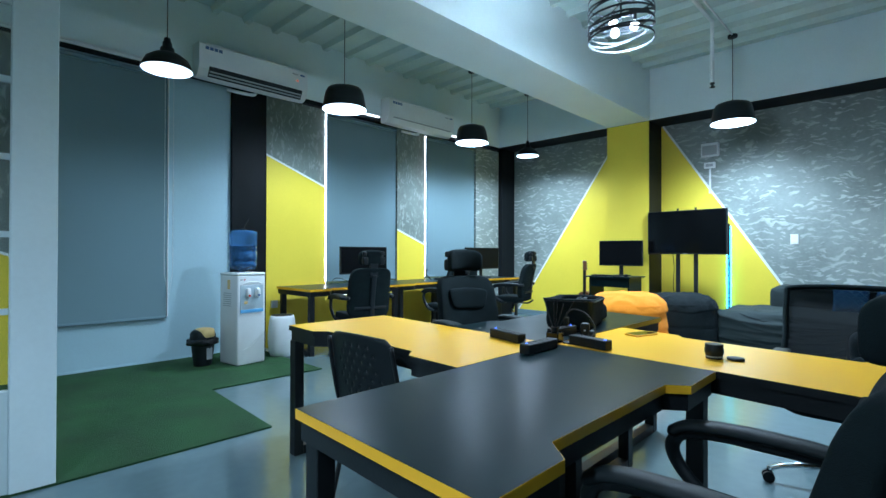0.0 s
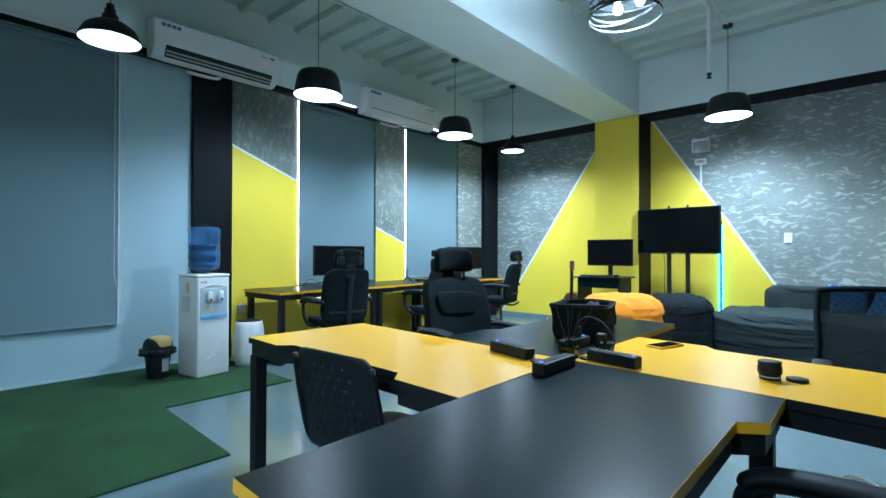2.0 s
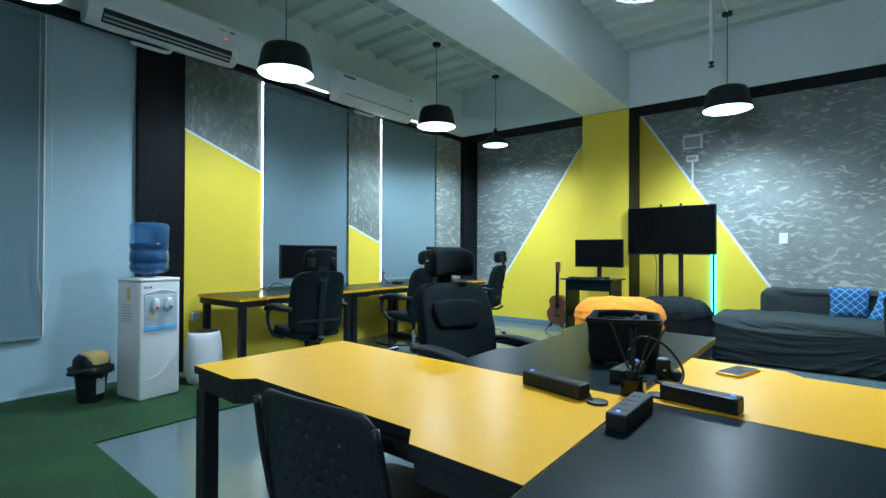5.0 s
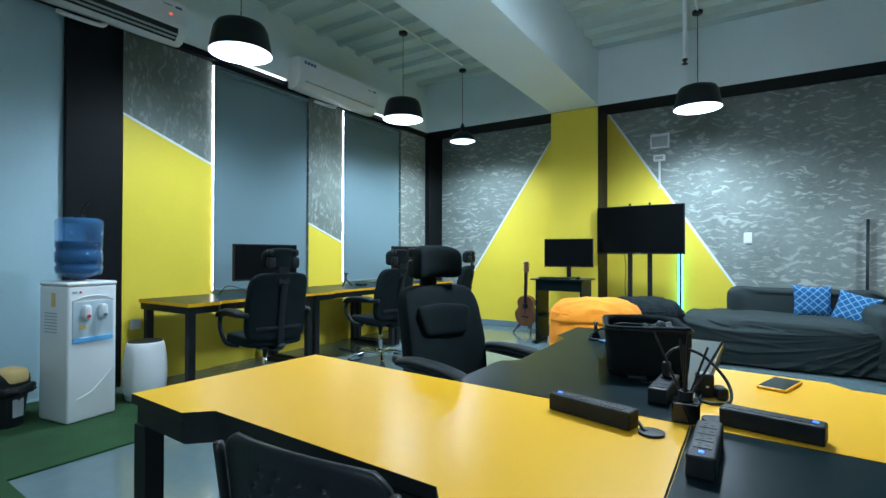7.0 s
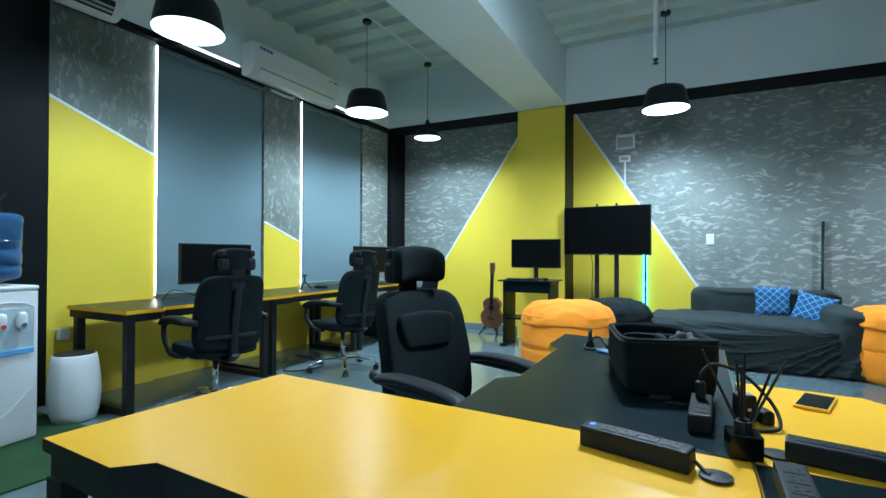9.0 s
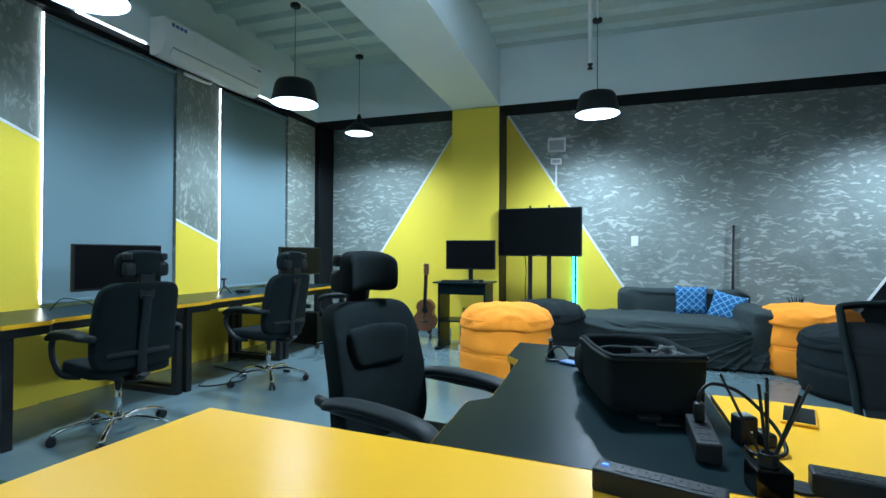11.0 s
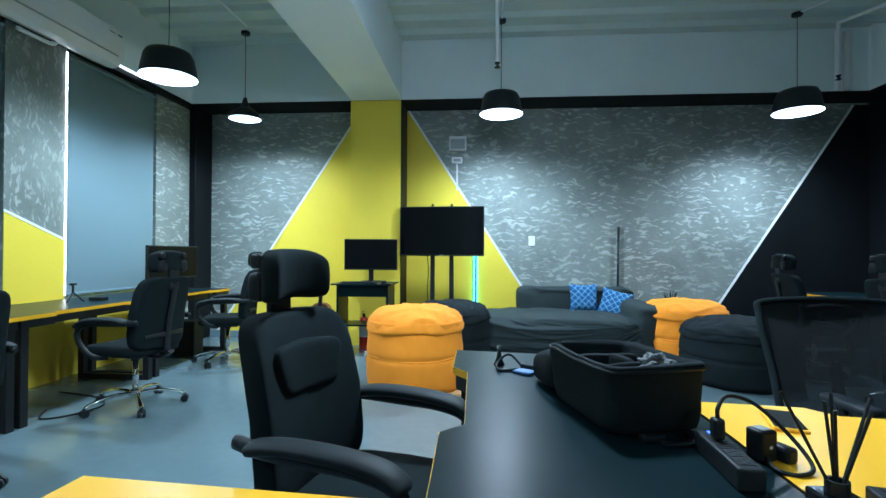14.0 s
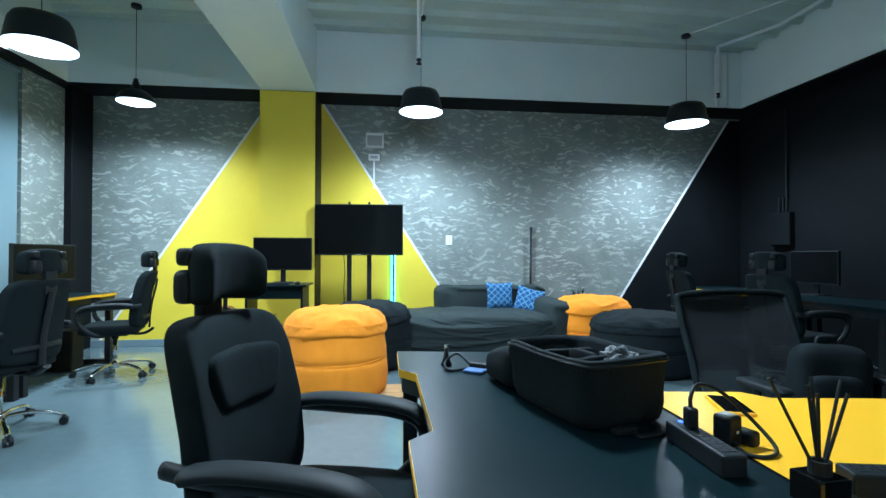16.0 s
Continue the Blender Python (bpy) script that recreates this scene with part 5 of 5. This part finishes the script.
# ---- things on the desks ----
def power_strip(a, b, z, on=True):
    """A four-socket bar from a to b."""
    d = Vector((b[0] - a[0], b[1] - a[1]))
    L = d.length
    t = thing("power_strip", "black bar power strip with a blue lit switch on the desk", "power strip", pose(a[0], a[1], z, 0, 0, math.degrees(math.atan2(d.y, d.x))), "power strips")
    part("housing", B(0, L, -0.026, 0.026, 0, 0.045, 0.005, 2), "plastic_black", t)
    for k in range(4):
        x = L * (0.26 + 0.19 * k)
        so = part("socket", B(x - 0.018, x + 0.018, -0.016, 0.016, 0.0452, 0.0462), "steel_black", t)
        for dx, dy in ((-0.008, 0.006), (0.008, 0.006), (0, -0.008)):
            part("slot", B(x + dx - 0.002, x + dx + 0.002, dy - 0.004, dy + 0.004, 0.0463, 0.0467), "leather_black", so)
    part("switch", B(0.014, 0.026, -0.005, 0.005, 0.0452, 0.0475, 0.001), "led_blue", t, "blue lit switch")
    return t


DZ = 0.77
power_strip((-1.585, 2.025), (-1.365, 1.965), DZ)
power_strip((-0.985, 2.095), (-1.19, 2.135), DZ)
power_strip((-1.208, 1.755), (-1.205, 1.985), DZ)
power_strip((-1.342, 2.415), (-1.350, 2.205), DZ)


def cable(name, pts, label, r=0.004):
    bm = bmesh.new()
    sweep(bm, curve(pts, 8), r, seg=7)
    return solid(name, bm, "plastic_black", label, "cable", smooth=True)


cable("cable", [(-1.36, 1.985, DZ + 0.015), (-1.34, 1.95, DZ + 0.008), (-1.335, 1.955, DZ + 0.006), (-1.325, 1.955, DZ + 0.004)], "short black cable from the power strip")
for x, y in ((-1.325, 1.955), (-1.205, 2.135)):
    solid("grommet", lathe(bmesh.new(), [(0.012, 0), (0.03, 0), (0.03, 0.006), (0.012, 0.008)], 20, (x, y, DZ + 0.0005)), "plastic_black", "round black cable grommet in the desk", "grommet", group="desk grommets")
# charger with looped cable
t = thing("charger", "black plug charger block on the desk", "charger", pose(-1.243, 2.37, DZ, 0, 0, 20))
part("block", B(-0.024, 0.020, -0.022, 0.022, 0.0, 0.068, 0.006, 2), "plastic_black", t)
part("side_block", B(0.0205, 0.052, -0.045, 0.01, 0.0, 0.035, 0.008, 2), "plastic_black", t)
part("top_face", B(-0.016, 0.012, -0.015, 0.015, 0.0682, 0.0695), "grey_plastic", t, "pale top face")
part("indicator", B(-0.004, 0.004, -0.0235, -0.0222, 0.03, 0.036), "white_line", t)
t = thing("plug_cable", "black looped cable plugged into the power strip", "cable", pose(-1.346, 2.352, DZ + 0.0475))
part("plug", B(-0.012, 0.012, -0.014, 0.014, 0.0, 0.046, 0.006, 2), "plastic_black", t)
bm = bmesh.new()
sweep(bm, curve([(0, 0, 0.042), (0.003, 0.004, 0.068), (0.035, 0.025, 0.088), (0.10, 0.035, 0.066), (0.16, 0.01, 0.005), (0.17, -0.045, -0.036), (0.13, -0.07, -0.043), (0.095, -0.05, -0.043), (0.10, -0.005, -0.036)], 8), 0.0045, seg=8)
part("cord", bm, "plastic_black", t, "", True)
# reed diffuser
t = thing("reed_diffuser", "square black reed diffuser with dark sticks", "diffuser", pose(-1.268, 2.105, DZ, 0, 0, 6))
part("bottle", B(-0.032, 0.032, -0.032, 0.032, 0, 0.052, 0.004, 2), "screen", t, "glossy black square bottle")
bm = lathe(bmesh.new(), [(0.018, 0.052), (0.018, 0.075), (0.012, 0.075), (0.012, 0.065)], 16)
part("neck", bm, "plastic_black", t)
for k, (dx, dy) in enumerate(((-0.075, 0.03), (-0.012, 0.012), (-0.004, 0.0), (0.006, 0.02), (0.085, 0.03), (0.05, -0.01))):
    bm = bmesh.new()
    sweep(bm, [(-dx * 0.12, -dy * 0.12, 0.02), (dx, dy, 0.215 - 0.012 * (k % 3))], 0.0030, seg=6)
    part("reed", bm, "plastic_black", t, "dark reed stick")
# phone in a yellow case
t = thing("phone", "phone with dark screen in a yellow case on the desk", "phone", pose(-1.050, 2.620, DZ, 0, 0, -18))
part("case", B(-0.041, 0.041, -0.083, 0.083, 0, 0.010, 0.004, 2), "desk_yellow", t, "yellow case")
part("screen", B(-0.036, 0.036, -0.077, 0.077, 0.0102, 0.0112), "screen", t, "dark screen")
# lens and cap
t = thing("camera_lens", "short black camera lens standing on the desk", "camera lens", pose(-0.60, 2.255, DZ) @ Matrix.Scale(0.86, 4))
part("barrel", lathe(bmesh.new(), [(0.034, 0), (0.037, 0.003), (0.037, 0.02), (0.042, 0.026), (0.042, 0.05), (0.039, 0.054), (0.041, 0.07), (0.036, 0.072)], 28), "plastic_black", t, "", True)
part("mount_ring", lathe(bmesh.new(), [(0.0375, 0.008), (0.0385, 0.009), (0.0385, 0.014), (0.0375, 0.015)], 28, caps=False), "grey_plastic", t, "pale ring")
solid("lens_cap", lathe(bmesh.new(), [(0.02, 0), (0.032, 0.001), (0.032, 0.010), (0.02, 0.011)], 24), "plastic_black", "flat black lens cap beside the lens", "lens cap", pose(-0.525, 2.275, DZ + 0.0005), smooth=True)

# open camera bag
t = thing("camera_bag", "open black padded camera bag with dividers on the desk", "bag", pose(-1.468, 2.672, DZ, 0, 0, 15))
W, D, Hh = 0.137, 0.195, 0.170


def bag_ring(s, z, push=0.0, n=56):
    out = []
    for k in range(n):
        a = 2 * math.pi * k / n
        c, q = math.cos(a), math.sin(a)
        x, y = math.copysign(abs(c) ** 0.2, c) * W * s, math.copysign(abs(q) ** 0.2, q) * D * s
        w = 0.011 * noise.noise((x * 9, y * 9, z * 13)) + 0.005 * noise.noise((x * 26, y * 26, z * 30)) + push
        out.append((x * (1 + w * 4), y * (1 + w * 4), z + 0.012 * noise.noise((x * 9, y * 9, 3)) * (z > 0.1)))
    return out


bm = bmesh.new()
levels = [bag_ring(0.84, 0.0), bag_ring(0.91, 0.008), bag_ring(0.935, 0.025), bag_ring(0.95, 0.05), bag_ring(0.965, 0.08), bag_ring(0.985, 0.11), bag_ring(1.0, 0.14), bag_ring(1.015, 0.162), bag_ring(1.01, Hh), bag_ring(0.95, Hh + 0.003), bag_ring(0.91, 0.155), bag_ring(0.86, 0.05), bag_ring(0.82, 0.04)]
vs = [[bm.verts.new(p) for p in r] for r in levels]
for a, b in zip(vs, vs[1:]):
    for k in range(len(a)):
        bm.faces.new((a[k], a[(k + 1) % len(a)], b[(k + 1) % len(a)], b[k]))
bm.faces.new(vs[0][::-1])
bm.faces.new(vs[-1])
part("shell", bm, "dark_cloth", t, "", True)
bm = bmesh.new()
ring = bag_ring(1.02, 0.160)
sweep(bm, ring + ring[:1], 0.005, seg=6)
part("zip", bm, "plastic_black", t)
for y in (-0.06, 0.07):
    part("divider", soft(bmesh.new(), (0, y, 0.098), (0.11, 0.012, 0.055), 0.35, 20, 10, 0.006, 12, 2), "dark_cloth", t, "padded divider", True)
part("divider", soft(bmesh.new(), (0.01, 0.005, 0.10), (0.012, 0.06, 0.06), 0.35, 20, 10, 0.006, 12, 3), "dark_cloth", t, "padded divider", True)
part("fur_windshield", soft(bmesh.new(), (0.055, -0.085, 0.145), (0.04, 0.055, 0.026), 0.9, 40, 24, 0.028, 55, 4), "grey_fur", t, "grey furry windshield", True)


def flop(p):
    k = max(0.0, (p.y + 0.12) / 0.24)
    p.z = (p.z + 0.075) * (1 - 0.45 * k ** 2) - 0.075
    p.x *= 1 - 0.12 * k
    return p


bm = soft(bmesh.new(), (0, D + 0.095, 0.0755), (0.128, 0.12, 0.075), 0.42, 44, 26, 0.016, 9, 21, flop)
part("lid", bm, "dark_cloth", t, "lid folded back", True)
bm = bmesh.new()
sweep(bm, curve([(0.08, -0.19, 0.004), (0.07, -0.225, 0.004), (0.03, -0.25, 0.004), (-0.03, -0.245, 0.004)], 6), 0.014, 0.003, 8)
part("strap", bm, "plastic_black", t, "black webbing strap", True)
solid("strap_buckle", B(-0.03, 0.03, -0.014, 0.014, 0, 0.016, 0.004, 2), "plastic_black", "black plastic buckle lying on the desk", "buckle", pose(-1.45, 2.455, DZ + 0.0005, 0, 0, 15))
# small items at the far end of the black desk
t = thing("small_adapter", "black cable adapter with a lit blue card", "adapter", pose(-1.66, 3.14, DZ, 0, 0, -35))
part("body", B(-0.05, 0.05, -0.02, 0.02, 0, 0.025, 0.005, 2), "plastic_black", t)
part("card", B(-0.045, 0.03, -0.085, -0.03, 0.0, 0.012, 0.003), "label_blue", t, "blue shiny card")
cable("cable", [(-1.70, 3.16, DZ + 0.01), (-1.75, 3.20, DZ + 0.05), (-1.80, 3.18, DZ + 0.02), (-1.79, 3.12, DZ + 0.006), (-1.72, 3.14, DZ + 0.006)], "black looped cable on the desk", 0.005)
t = thing("mini_stand", "tiny black stand with a metal tip", "stand", pose(-1.79, 3.22, DZ))
part("foot", lathe(bmesh.new(), [(0.02, 0), (0.022, 0.004), (0.012, 0.03), (0.008, 0.06)], 14), "plastic_black", t, "", True)
part("tip", lathe(bmesh.new(), [(0.006, 0.06), (0.01, 0.065), (0.01, 0.08), (0.004, 0.082)], 12), "chrome", t, "metal tip", True)

# on the wall desk: phone tripod, cables, headset
t = thing("mini_tripod", "small black desktop tripod on the wall desk", "tripod", pose(-5.45, 5.27, 0.775))
for k in range(3):
    a = radians(120 * k + 40)
    bm = bmesh.new()
    sweep(bm, [(0, 0, 0.09), (0.08 * math.cos(a), 0.08 * math.sin(a), 0.005)], 0.007, seg=8)
    part("leg", bm, "plastic_black", t)
bm = bmesh.new()
sweep(bm, [(0, 0, 0.08), (0, 0, 0.15)], 0.009, seg=8)
part("column", bm, "plastic_black", t)
part("clamp", B(-0.012, 0.012, -0.03, 0.03, 0.15, 0.17, 0.003), "plastic_black", t)
solid("device_box", B(-0.06, 0.06, -0.05, 0.05, 0, 0.03, 0.006, 2), "plastic_black", "small flat black device on the wall desk", "device", pose(-5.40, 5.50, 0.7755))
cable("cable", [(-5.48, 3.55, 0.785), (-5.42, 3.60, 0.87), (-5.36, 3.72, 0.84), (-5.38, 3.85, 0.785), (-5.30, 3.95, 0.785), (-5.34, 4.05, 0.86), (-5.40, 4.12, 0.80)], "thin pale looped cable on the wall desk", 0.004)
t = thing("keyboard", "black keyboard on the wall desk", "keyboard", pose(-5.27, 3.95, 0.7755, 0, 0, -85))
part("tray", B(-0.2, 0.2, -0.06, 0.06, 0, 0.018, 0.005, 2), "plastic_black", t)
for r in range(4):
    part("key_row", B(-0.19, 0.19, -0.052 + r * 0.027, -0.03 + r * 0.027, 0.018, 0.024, 0.002), "steel_black", t)
cable("cable", [(-5.2, 4.75, 0.008), (-5.05, 4.55, 0.008), (-4.9, 4.65, 0.008), (-4.85, 4.9, 0.008), (-5.1, 5.1, 0.008), (-5.5, 5.2, 0.008)], "black cable lying on the floor", 0.007)
cable("cable", [(-0.95, 1.35, 0.008), (-0.80, 1.55, 0.008), (-0.70, 1.9, 0.03), (-0.62, 1.95, 0.12)], "black cable on the floor by the desk leg", 0.006)
# pc tower under the far wall desk
t = thing("computer_tower", "black computer tower under the wall desk", "computer", pose(-5.4, 6.75, 0))
part("case", B(-0.22, 0.22, -0.1, 0.1, 0.01, 0.42, 0.006), "plastic_black", t)
part("front_panel", B(0.2205, 0.226, -0.095, 0.095, 0.02, 0.41, 0.003), "steel_black", t)
# backpack on the mesh chair
t = thing("backpack", "black backpack resting on the chair seat", "backpack", pose(-0.10, 3.27, 0.512, 0, 0, 160))
part("body", soft(bmesh.new(), (0, 0, 0.15), (0.14, 0.09, 0.15), 0.5, 32, 18, 0.02, 7, 6), "dark_cloth", t, "", True)
part("pocket", soft(bmesh.new(), (0, 0.085, 0.10), (0.10, 0.03, 0.08), 0.5, 20, 12, 0.01, 9, 7), "dark_cloth", t, "", True)
bm = bmesh.new()
sweep(bm, curve([(-0.04, 0, 0.29), (-0.03, 0, 0.33), (0.03, 0, 0.33), (0.04, 0, 0.29)], 5), 0.010, 0.006, 8)
part("handle", bm, "plastic_black", t, "", True)
